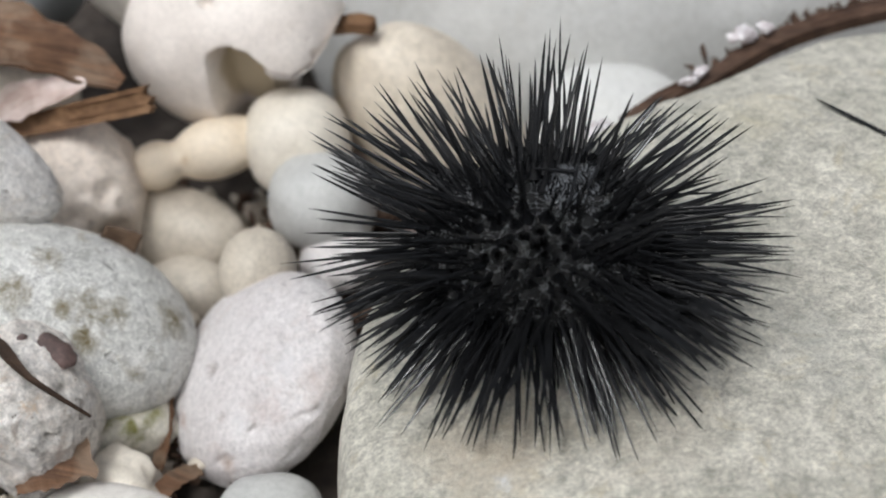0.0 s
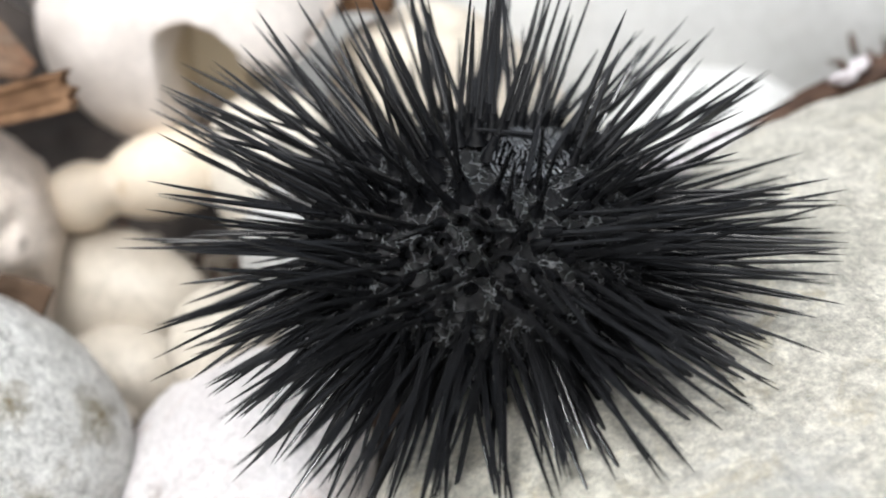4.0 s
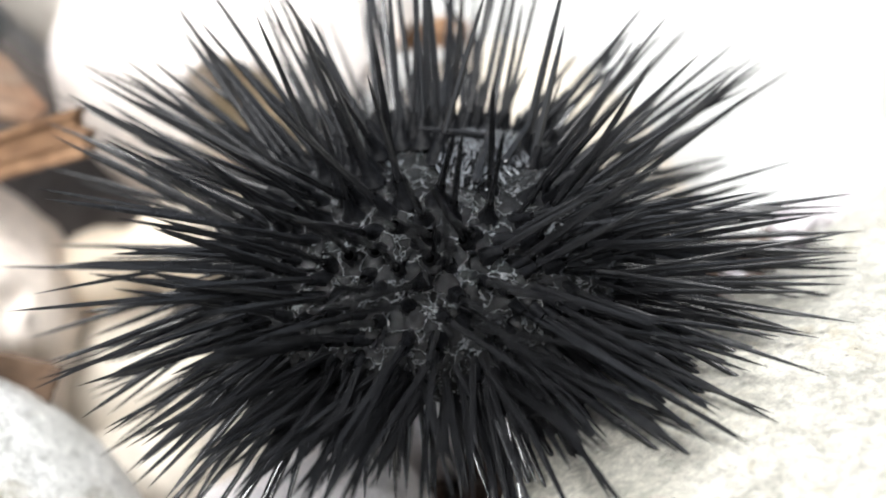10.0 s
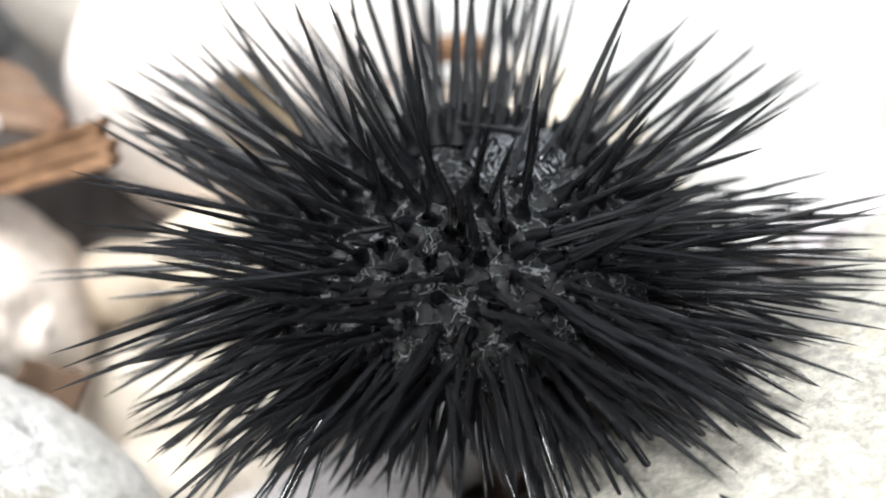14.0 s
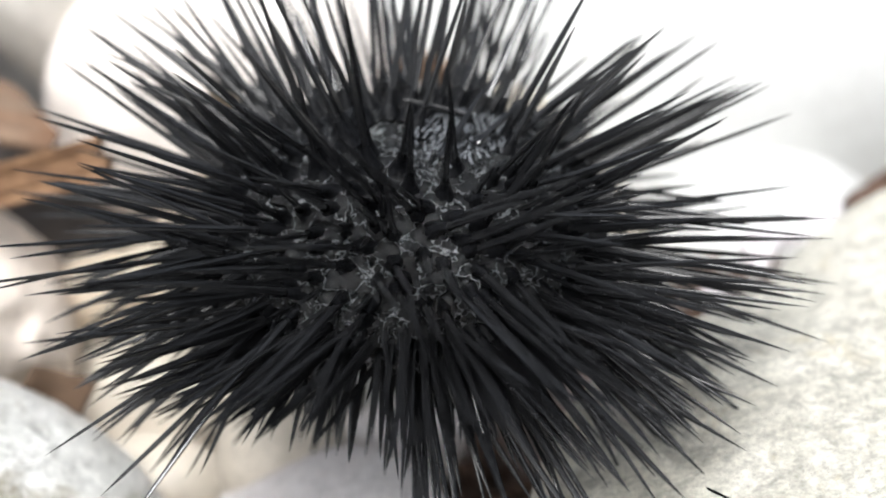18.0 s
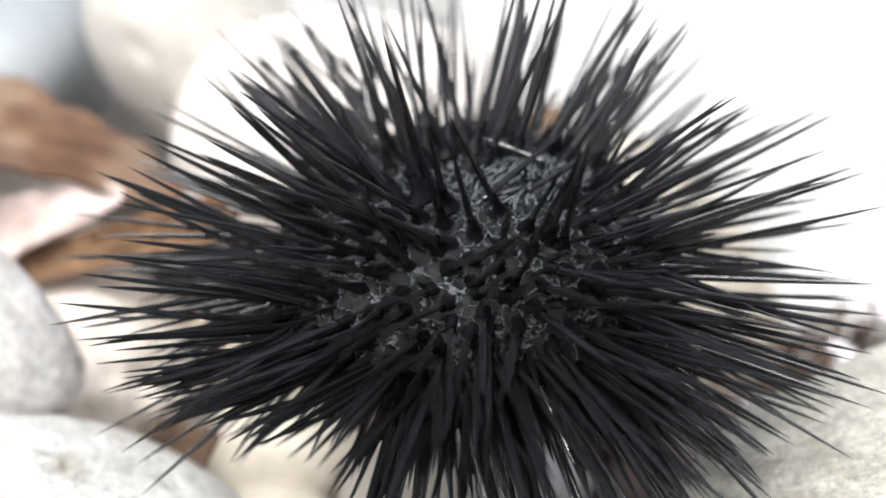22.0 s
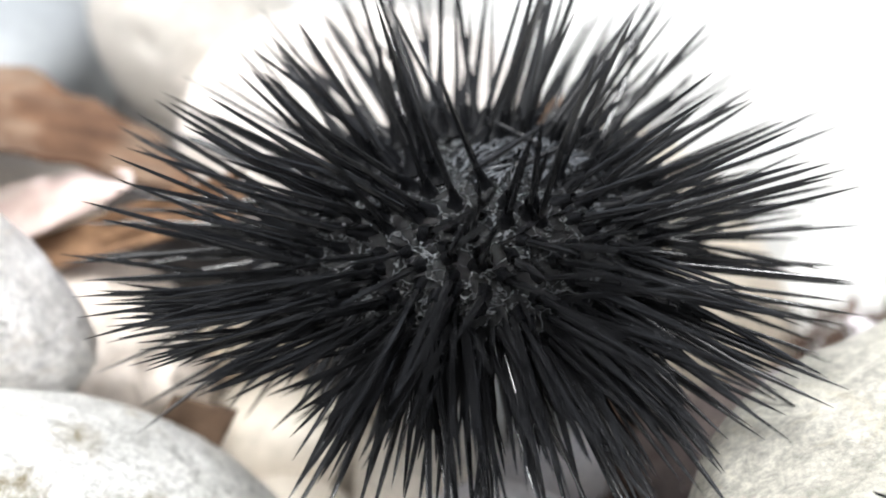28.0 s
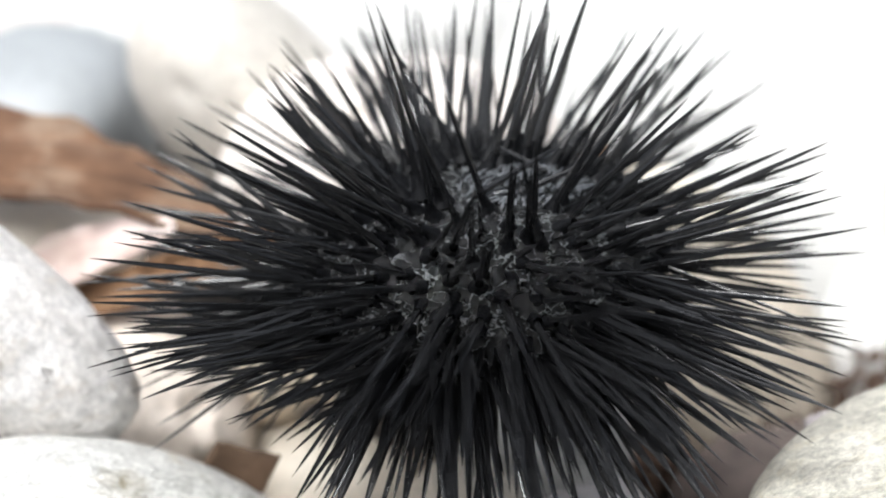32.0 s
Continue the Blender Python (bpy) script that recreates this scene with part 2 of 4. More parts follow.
MOSS = (0.15, 0.11, 0.03)
MAT = {
    "slab": stone_material("slab_limestone", (0.76, 0.73, 0.635), (0.48, 0.463, 0.39), (0.50, 0.43, 0.27), 0.8, 0.65, 0.15, 1.0, 1100, 95,
                           [(0.0, -0.05, 0.004, 0.02, (0.55, 0.46, 0.34), 0.6), (0.02, -0.03, 0.006, 0.014, (0.40, 0.41, 0.40), 0.6), (0.05, 0.05, 0.006, 0.016, (0.60, 0.54, 0.36), 0.5), (0.085, 0.03, 0.005, 0.02, (0.46, 0.43, 0.30), 0.5), (0.06, -0.02, 0.006, 0.018, (0.36, 0.37, 0.34), 0.5), (0.03, -0.045, 0.004, 0.016, (0.48, 0.42, 0.33), 0.5), (0.0036, -0.0559, 0.0037, 0.0022, (0.7, 0.72, 0.74), 0.8), (0.095, -0.03, 0.005, 0.015, (0.5, 0.44, 0.28), 0.5)]),
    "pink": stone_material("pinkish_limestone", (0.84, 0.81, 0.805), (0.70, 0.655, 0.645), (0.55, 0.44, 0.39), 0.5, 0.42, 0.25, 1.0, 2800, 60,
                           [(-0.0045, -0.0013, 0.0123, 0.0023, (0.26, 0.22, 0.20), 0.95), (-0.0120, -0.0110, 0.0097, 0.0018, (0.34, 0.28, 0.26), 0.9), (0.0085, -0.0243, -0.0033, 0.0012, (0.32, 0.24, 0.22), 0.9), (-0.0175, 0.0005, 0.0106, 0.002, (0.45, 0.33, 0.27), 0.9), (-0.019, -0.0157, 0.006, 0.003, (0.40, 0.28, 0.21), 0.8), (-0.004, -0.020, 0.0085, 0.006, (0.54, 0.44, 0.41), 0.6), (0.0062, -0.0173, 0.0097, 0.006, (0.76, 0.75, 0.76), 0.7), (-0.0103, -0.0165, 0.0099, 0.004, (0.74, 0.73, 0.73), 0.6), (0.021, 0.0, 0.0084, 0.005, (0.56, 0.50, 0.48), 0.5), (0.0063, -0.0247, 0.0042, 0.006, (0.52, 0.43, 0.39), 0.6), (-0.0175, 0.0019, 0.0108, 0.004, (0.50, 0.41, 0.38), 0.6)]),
    "speck": stone_material("speckled_limestone", (0.87, 0.865, 0.83), (0.66, 0.66, 0.62), (0.30, 0.24, 0.11), 0.6, 0.65, 0.35, 1.0, 1500, 90,
                            [(0.0231, -0.0001, 0.0131, 0.0062, MOSS, 1.0), (0.0025, -0.0071, 0.0177, 0.005, MOSS, 0.95), (-0.0019, -0.0091, 0.017, 0.004, MOSS, 0.9), (0.0087, -0.0062, 0.0173, 0.0048, MOSS, 0.95), (0.0045, -0.0136, 0.0146, 0.005, MOSS, 0.95), (-0.0129, -0.0083, 0.0157, 0.0062, MOSS, 0.95), (-0.0076, 0.0023, 0.0182, 0.0045, MOSS, 0.8), (0.0064, 0.0062, 0.0176, 0.0018, (0.16, 0.16, 0.14), 0.95), (0.0174, -0.0152, 0.0102, 0.003, MOSS, 0.7)]),
    "congl": stone_material("pitted_limestone", (0.89, 0.86, 0.82), (0.68, 0.62, 0.56), (0.40, 0.25, 0.14), 0.7, 0.65, 0.9, 1.0, 1000, 130,
                            [(0.004, -0.012, 0.012, 0.0028, (0.50, 0.32, 0.14), 0.9), (-0.003, -0.014, 0.006, 0.003, (0.52, 0.36, 0.20), 0.8), (0.010, -0.010, 0.008, 0.0024, (0.45, 0.30, 0.16), 0.8), (0.0, -0.009, 0.017, 0.002, (0.46, 0.33, 0.22), 0.8), (0.008, -0.014, 0.001, 0.0032, (0.42, 0.31, 0.24), 0.8)]),
    "tan": stone_material("tan_limestone", (0.60, 0.54, 0.455), (0.47, 0.42, 0.345), (0.3, 0.23, 0.15), 0.2, 0.4, 0.2, 0.2),
    "taupe": stone_material("taupe_limestone", (0.56, 0.53, 0.475), (0.45, 0.42, 0.38), (0.3, 0.25, 0.18), 0.35, 0.35, 0.3, 0.25),
    "cream": stone_material("cream_limestone", (0.77, 0.715, 0.62), (0.64, 0.585, 0.50), (0.40, 0.32, 0.22), 0.25, 0.25, 0.15, 0.15),
    "sand": stone_material("sandy_limestone", (0.74, 0.665, 0.555), (0.57, 0.495, 0.395), (0.42, 0.33, 0.22), 0.5, 0.35, 0.3, 0.3, 1800, 95),
    "peanut": stone_material("honey_limestone", (0.80, 0.70, 0.56), (0.70, 0.59, 0.45), (0.40, 0.25, 0.1), 0.4, 0.2, 0.15, 0.12, 2200, 55, [(-0.004, -0.006, 0.003, 0.0022, (0.36, 0.21, 0.06), 0.9), (0.014, -0.003, 0.0035, 0.0022, (0.45, 0.30, 0.16), 0.7)]),
    "grey": stone_material("grey_limestone", (0.53, 0.53, 0.51), (0.43, 0.43, 0.42), (0.36, 0.34, 0.30), 0.2, 0.25, 0.15, 0.15),
    "white": stone_material("white_limestone", (0.72, 0.69, 0.65), (0.58, 0.545, 0.51), (0.44, 0.38, 0.30), 0.25, 0.2, 0.2, 0.15),
    "rough": stone_material("rough_white_limestone", (0.90, 0.88, 0.86), (0.74, 0.70, 0.65), (0.46, 0.35, 0.22), 0.6, 0.5, 0.4, 0.9, 1000, 75),
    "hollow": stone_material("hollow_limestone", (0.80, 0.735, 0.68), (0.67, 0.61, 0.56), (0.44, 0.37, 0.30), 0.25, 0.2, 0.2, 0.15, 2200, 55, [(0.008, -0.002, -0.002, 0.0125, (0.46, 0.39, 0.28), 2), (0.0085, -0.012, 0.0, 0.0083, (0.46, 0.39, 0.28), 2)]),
    "beige": stone_material("beige_limestone", (0.86, 0.77, 0.68), (0.70, 0.60, 0.51), (0.36, 0.27, 0.19), 0.4, 0.4, 0.5, 0.6, 1500, 75, [(0.0110, -0.0126, 0.0114, 0.0026, (0.22, 0.19, 0.14), 0.95), (0.0069, -0.0139, 0.0133, 0.0013, (0.28, 0.20, 0.13), 0.95), (0.0124, -0.0097, 0.0117, 0.0014, (0.3, 0.24, 0.17), 0.9)]),
    "boulder": stone_material("pale_boulder_limestone", (0.70, 0.70, 0.685), (0.56, 0.56, 0.54), (0.55, 0.5, 0.42), 0.25, 0.2, 0.2, 0.3, 1500, 25),
    # dark brown puts the shadow under the spines into this pinkish stone's colour
    "dull": stone_material("shade_darkened_pinkish_stone", (0.22, 0.17, 0.15), (0.12, 0.09, 0.08), (0.15, 0.1, 0.08), 0.6, 0.5, 0.6, 0.8, 900, 120),
    "moss": stone_material("mossy_stone", (0.70, 0.67, 0.59), (0.54, 0.51, 0.43), (0.15, 0.15, 0.03), 0.4, 0.4, 0.3, 0.8, 1500, 120, [(0.002, -0.0055, 0.0045, 0.0055, (0.15, 0.145, 0.012), 1.0), (-0.005, -0.004, 0.0055, 0.004, (0.17, 0.165, 0.02), 1.0), (0.007, -0.003, 0.005, 0.0035, (0.2, 0.19, 0.04), 1.0)]),
    "bluegrey": stone_material("bluish_grey_stone", (0.31, 0.325, 0.335), (0.25, 0.265, 0.27), (0.2, 0.2, 0.18), 0.1, 0.25, 0.1, 0.15),
    "inclusion": stone_material("dark_inclusion", (0.16, 0.10, 0.09), (0.07, 0.045, 0.04), (0.3, 0.24, 0.2), 0.3, 0.4, 0.3, 0.6, 1500, 300),
    "darkleaf": fibre_material("dark_dead_leaf", (0.065, 0.040, 0.026), (0.025, 0.015, 0.010), 500, (1, 14, 1), 0.45),
    "brownleaf": fibre_material("brown_dead_leaf", (0.15, 0.098, 0.065), (0.085, 0.055, 0.036), 200, (1, 3, 3), 0.6),
    "wood": fibre_material("weathered_driftwood", (0.28, 0.165, 0.09), (0.10, 0.052, 0.026)),
    "leaf": fibre_material("dry_seagrass", (0.21, 0.115, 0.065), (0.055, 0.028, 0.016), 300, (1, 14, 1), 0.7, 0.2),
    "pinkleaf": fibre_material("bleached_seagrass", (0.74, 0.67, 0.64), (0.52, 0.38, 0.34), 400, (1, 14, 1), 0.5),
    "debriswood": fibre_material("rotten_twig", (0.14, 0.085, 0.06), (0.04, 0.025, 0.018), 500, (1, 5, 5), 0.8),
    "debris": fibre_material("brown_debris", (0.17, 0.11, 0.08), (0.045, 0.028, 0.02), 900, (1, 6, 6), 0.8),
}


def shell_material():
    m, n, l, b = material("bleached_shell", 0.35)
    tc = n.new("ShaderNodeTexCoord").outputs["Object"]
    a = noise_node(n, l, tc, 500, 4)
    r = ramp(n, [(0.35, (0.42, 0.36, 0.37)), (0.65, (0.72, 0.70, 0.71))])
    l.new(a.outputs["Fac"], r.inputs["Fac"])
    l.new(r.outputs["Color"], b.inputs["Base Color"])
    return m


def ground_material():
    m, n, l, b = material("dark_gravelly_ground", 0.85)
    tc = n.new("ShaderNodeTexCoord").outputs["Object"]
    v = n.new("ShaderNodeTexVoronoi")
    v.inputs["Scale"].default_value = 130
    l.new(tc, v.inputs["Vector"])
    a = noise_node(n, l, tc, 160, 8, 0.7)
    # near-black to dark brown-grey, mottled by noise
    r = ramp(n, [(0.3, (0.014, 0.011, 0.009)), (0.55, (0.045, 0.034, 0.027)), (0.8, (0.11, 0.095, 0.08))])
    l.new(a.outputs["Fac"], r.inputs["Fac"])
    l.new(r.outputs["Color"], b.inputs["Base Color"])
    bp = n.new("ShaderNodeBump")
    bp.inputs["Strength"].default_value, bp.inputs["Distance"].default_value = 0.8, 0.003
    l.new(v.outputs["Distance"], bp.inputs["Height"])
    l.new(bp.outputs["Normal"], b.inputs["Normal"])
    return m


def black_material(name, roughness, bump, scale, base, gloss=0.5, swirl=1.0, deep=0.0006):
    m, n, l, b = material(name, roughness)
    tc = n.new("ShaderNodeTexCoord").outputs["Object"]
    b.inputs["Specular IOR Level"].default_value = gloss
    a = noise_node(n, l, tc, scale, 4, 0.55, swirl)
    r = ramp(n, [(0.35, tuple(c * 0.6 for c in base)), (0.7, tuple(c * 1.8 for c in base))])
    l.new(a.outputs["Fac"], r.inputs["Fac"])
    l.new(r.outputs["Color"], b.inputs["Base Color"])
    bp = n.new("ShaderNodeBump")
    bp.inputs["Strength"].default_value, bp.inputs["Distance"].default_value = bump, deep
    l.new(a.outputs["Fac"], bp.inputs["Height"])
    l.new(bp.outputs["Normal"], b.inputs["Normal"])
    return m


def skin_material():
    """Wet black skin, wrinkled into fine ridges and painted with pale wet glints, greyer and flakier on the bare patch
    round the vent.
    """
    m, n, l, b = material("wet_black_skin", 0.10)
    b.inputs["Specular IOR Level"].default_value = 1.0
    tc = n.new("ShaderNodeTexCoord").outputs["Object"]
    w = noise_node(n, l, tc, 300, 3, 0.6)
    warp = n.new("ShaderNodeVectorMath")
    warp.operation = "MULTIPLY_ADD"
    l.new(w.outputs["Color"], warp.inputs[0])
    warp.inputs[1].default_value = (0.004, 0.004, 0.004)
    l.new(tc, warp.inputs[2])
    v = n.new("ShaderNodeTexVoronoi")
    v.feature = "DISTANCE_TO_EDGE"
    v.inputs["Scale"].default_value = 420
    l.new(warp.outputs["Vector"], v.inputs["Vector"])
    # the bare patch, in the test's own space
    mp = n.new("ShaderNodeMapping")
    mp.vector_type = "TEXTURE"
    mp.inputs["Location"].default_value = (PATCH[0] * TEST.x, PATCH[1] * TEST.y, 0.0105)
    mp.inputs["Rotation"].default_value = (0, 0, radians(PATCH[4]))
    mp.inputs["Scale"].default_value = (PATCH[2] * TEST.x, PATCH[3] * TEST.y, 0.006)
    l.new(tc, mp.inputs["Vector"])
    far = n.new("ShaderNodeVectorMath")
    far.operation = "LENGTH"
    l.new(mp.outputs["Vector"], far.inputs[0])
    rag = noise_node(n, l, tc, 500, 4, 0.7)
    sum_ = n.new("ShaderNodeMath")
    l.new(far.outputs["Value"], sum_.inputs[0])
    l.new(rag.outputs["Fac"], sum_.inputs[1])
    bare = ramp(n, [(0.75, (1, 1, 1)), (0.98, (0, 0, 0))])
    half = n.new("ShaderNodeMath")
    half.operation = "MULTIPLY"
    half.inputs[1].default_value = 0.6
    l.new(sum_.outputs[0], half.inputs[0])
    l.new(half.outputs[0], bare.inputs["Fac"])
    wv = n.new("ShaderNodeTexWave")
    wv.inputs["Scale"].default_value, wv.inputs["Distortion"].default_value = 520, 16
    wv.inputs["Detail"].default_value, wv.inputs["Detail Scale"].default_value = 3, 1.6
    l.new(tc, wv.inputs["Vector"])
    # grey flakes, with some wet sheen put into the colour of their crests
    flake = ramp(n, [(0.3, (0.015, 0.015, 0.016)), (0.9, (0.10, 0.106, 0.112))])
    l.new(wv.outputs["Fac"], flake.inputs["Fac"])
    worn = noise_node(n, l, tc, 330, 3, 0.6, 1.0)
    wornr = ramp(n, [(0.40, (0.10, 0.10, 0.10)), (0.56, (1.3, 1.3, 1.3))])
    l.new(worn.outputs["Fac"], wornr.inputs["Fac"])
    flaky = mix(n, l, 1.0, flake.outputs["Color"], wornr.outputs["Color"], "MULTIPLY")
    # sky glints on the wet skin, painted as pale grey lines along cell edges
    r = ramp(n, [(0.022, (0.19, 0.197, 0.206)), (0.05, (0.005, 0.0052, 0.0057))])
    l.new(v.outputs["Distance"], r.inputs["Fac"])
    l.new(mix(n, l, bare.outputs["Color"], r.outputs["Color"], flaky), b.inputs["Base Color"])
    f = noise_node(n, l, tc, 1100, 4, 0.6, 2.5)
    hr = ramp(n, [(0.0, (1, 1, 1)), (0.16, (0, 0, 0))])
    l.new(v.outputs["Distance"], hr.inputs["Fac"])
    for h, deep, strong in ((hr.outputs["Color"], 0.0016, 1.0), (f.outputs["Fac"], 0.0012, 0.9), (wv.outputs["Fac"], 0.0007, 0.7)):
        bp = n.new("ShaderNodeBump")
        bp.inputs["Strength"].default_value, bp.inputs["Distance"].default_value = strong, deep
        l.new(h, bp.inputs["Height"])
        if b.inputs["Normal"].is_linked:
            l.new(b.inputs["Normal"].links[0].from_socket, bp.inputs["Normal"])
        l.new(bp.outputs["Normal"], b.inputs["Normal"])
    return m


# the urchin's round body, and the bare patch on its top: place, half axes and turn
TEST = Vector((0.0215, 0.0215, 0.0125))
PATCH = (0.28, -0.15, 0.40, 0.23, 28)
MAT["shell"] = shell_material()
MAT["ground"] = ground_material()
MAT["spine"] = black_material("black_spine", 0.15, 0.05, 900, (0.0088, 0.0090, 0.0097), 0.48)
MAT["collar"] = black_material("black_spine_socket", 0.38, 0.4, 1500, (0.0045, 0.0047, 0.0054), 0.10)
MAT["spinelet"] = black_material("grey_spinelet", 0.2, 0.2, 1500, (0.078, 0.082, 0.088), 1.0)
MAT["test"] = skin_material()


# ---------------------------------------------------------------- building helpers
def link(name, bm, mat, smooth=True):
    me = bpy.data.meshes.new(name)
    bm.to_mesh(me)
    bm.free()
    me.materials.append(mat)
    if smooth:
        me.polygons.foreach_set("use_smooth", [True] * len(me.polygons))
    return new(name, me)


def part(name, bm, mat, parent, label=""):
    ob = link(name, bm, mat)
    ob.parent = parent
    return tagged(ob, label) if label else ob


def pebble_mesh(rx, ry, rz, seed, lump=0.10, power=2.3, level=4, dents=(), taper=0.0, sharp=9, rough=0.0):
    """A water-worn stone: a rounded super-ellipsoid, made uneven at two scales, with dents (direction, width, depth)."""
    bm = bmesh.new()
    bmesh.ops.create_icosphere(bm, subdivisions=level, radius=1.0)
    off = Vector((seed * 7.13, seed * 3.71, seed * 1.37))
    holes = [(Vector(d).normalized(), w, k) for d, w, k in dents]
    for v in bm.verts:
        d = v.co.normalized()
        s = (abs(d.x) ** power + abs(d.y) ** power + abs(d.z) ** power) ** (-1 / power)
        r = s * (1 + lump * noise.noise(d * 1.1 + off) + lump * 0.35 * noise.noise(d * 2.7 + off) + lump * 0.06 * noise.noise(d * 9 + off))
        if rough:
            r += rough * (noise.noise(d * 6 + off) + 0.6 * noise.noise(d * 13 + off) + 0.35 * noise.noise(d * 29 + off))
        for h, w, k in holes:
            a = d.angle(h) / w
            if a < 1.6:
                r -= k / (1 + math.exp(sharp * (a - 1)))
        p = d * r
        f = 1 - taper * p.x
        v.co = Vector((p.x * rx, p.y * ry * f, p.z * rz * f))
    return bm


def pebble(label, at, size, mat, seed, turn=(0, 0, 0), lump=0.10, power=2.3, level=4, dents=(), taper=0.0, name="pebble", group="beach pebbles", rough=0.0):
    """A stone lying in the bed; at and size in decimetres."""
    bm = pebble_mesh(*(s * DM for s in size), seed, lump, power, level, dents, taper, 9, rough)
    ob = link(name, bm, MAT[mat])
    ob.matrix_basis = pose(*(c * DM for c in at), *turn)
    return tagged(ob, label, "stone", group)


# ---------------------------------------------------------------- ground
def ground():
    bm = bmesh.new()
    bmesh.ops.create_grid(bm, x_segments=60, y_segments=60, size=1.0)
    for v in bm.verts:
        x, y = v.co.x, v.co.y
        r = max(abs(x), abs(y))
        k = r ** 4 * 2000 + r * 0.4
        v.co.x, v.co.y = x * k / max(r, 1e-6) if r else 0, y * k / max(r, 1e-6) if r else 0
        v.co.z = -0.056 + 0.004 * noise.noise(Vector((v.co.x, v.co.y, 0)) * 25) if r < 0.8 else -0.056
    return tagged(link("ground", bm, MAT["ground"]), "dark gravelly beach ground between the stones", "ground", kind="structure")


ground()


# ---------------------------------------------------------------- the large flat boulder
def slab():
    cx, cy = 0.35, 0.0
    outline = [(0, 1.35), (30, 1.3), (63, 1.14), (82, 0.83), (98, 0.67), (115, 0.58), (129, 0.525), (144, 0.552), (160, 0.617), (170, 0.65), (180, 0.665), (200, 0.72), (215, 0.80), (235, 1.0), (270, 1.1), (315, 1.3), (360, 1.35)]
    ang, rad = zip(*outline)
    bm = bmesh.new()
    rings, seg = 60, 160
    prof = []
    for i in range(rings):
        u = i / (rings - 1)
        if u < 0.66:
            q = u / 0.66
            prof.append((q * 0.90, 0.07 - 0.075 * q ** 3))
        else:
            w = (u - 0.66) / 0.34 * math.pi / 2
            prof.append((0.90 + 0.115 * math.sin(w * 1.1), -0.005 - 0.50 * (1 - math.cos(w)) ** 1.4 - 0.03 * math.sin(w)))
    grid = []
    for q, z in prof[1:]:
        row = []
        for k in range(seg):
            th = 360 * k / seg
            r = float(np.interp(th, ang, rad)) * q
            a = radians(th)
            p = Vector((cx + r * math.cos(a), cy + r * math.sin(a), z))
            p.z += 0.02 * noise.noise(p * 2.2) + 0.006 * noise.noise(p * 9) + 0.004 * noise.noise(p * 28)
            row.append(bm.verts.new(p * DM))
        grid.append(row)
    top = bm.verts.new(Vector((cx, cy, prof[0][1])) * DM)
    for k in range(seg):
        bm.faces.new((top, grid[0][k], grid[0][(k + 1) % seg]))
    for a, b in zip(grid, grid[1:]):
        for k in range(seg):
            bm.faces.new((a[k], b[k], b[(k + 1) % seg], a[(k + 1) % seg]))
    return tagged(link("boulder", bm, MAT["slab"]), "large flat greenish-grey limestone boulder with a rough grainy top", "boulder")


slab()

# ---------------------------------------------------------------- stones of the beach, in decimetres
CREASE = [(-0.40, -0.73, 0.58), (-0.28, -0.88, 0.45), (-0.08, -0.98, 0.26), (0.11, -1.01, 0.09)]
crack = [(Vector(a).lerp(Vector(b), k / 5) + Vector((0, 0.02 * (k % 3 - 1), 0.02 * (k % 2))), 0.03 + 0.012 * ((k * 7) % 3), 0.015 + 0.012 * (k * 5 % 3)) for a, b in zip(CREASE, CREASE[1:]) for k in range(5)]
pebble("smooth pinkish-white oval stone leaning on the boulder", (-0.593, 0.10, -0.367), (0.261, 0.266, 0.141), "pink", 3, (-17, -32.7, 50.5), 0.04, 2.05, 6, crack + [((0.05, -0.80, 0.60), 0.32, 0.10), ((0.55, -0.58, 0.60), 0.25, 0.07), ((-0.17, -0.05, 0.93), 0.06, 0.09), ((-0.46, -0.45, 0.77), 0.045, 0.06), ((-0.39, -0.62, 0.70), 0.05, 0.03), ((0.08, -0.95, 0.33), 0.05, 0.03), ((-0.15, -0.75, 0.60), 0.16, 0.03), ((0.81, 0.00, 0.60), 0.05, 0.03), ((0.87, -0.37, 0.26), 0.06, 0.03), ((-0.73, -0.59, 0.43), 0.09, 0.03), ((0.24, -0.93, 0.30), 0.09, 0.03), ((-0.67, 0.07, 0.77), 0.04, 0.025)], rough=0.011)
pebble("grey-white oval stone with brown algae stains", (-1.036, 0.104, -0.208), (0.321, 0.227, 0.186), "speck", 5, (9.1, 28.8, 7.4), 0.035, 2.05, 6, [((0.20, 0.27, 0.95), 0.06, 0.05)], rough=0.008)
pitted = pebble("pitted cream stone with a dark red inclusion", (-1.04, -0.13, -0.24), (0.15, 0.17, 0.2), "congl", 8, (0, 0, 10), 0.12, 2.2, 6, [((0.3, -0.5, 0.75), 0.09, 0.06), ((0.6, -0.4, 0.5), 0.07, 0.06), ((-0.1, -0.7, 0.5), 0.08, 0.06), ((0.4, -0.8, 0.2), 0.1, 0.07), ((0.75, -0.1, 0.5), 0.06, 0.05)], rough=0.03)
knob = part("inclusion", pebble_mesh(0.0046, 0.0028, 0.0019, 61, 0.45, 2.6, 3), MAT["inclusion"], pitted, "dark reddish mineral inclusion")
knob.matrix_basis = pose(0.0088, 0.0002, 0.0151, 0, 35, -35)
knob = part("inclusion", pebble_mesh(0.0012, 0.0008, 0.0009, 62, 0.3, 2.2, 2), MAT["inclusion"], pitted)
knob.matrix_basis = pose(0.0027, 0.0006, 0.0194, 0, 0, 20)
pebble("small upright tan stone behind the pinkish one", (-0.635, 0.345, -0.266), (0.093, 0.104, 0.104), "tan", 11, (0, 0, 0), 0.05, 2.1)
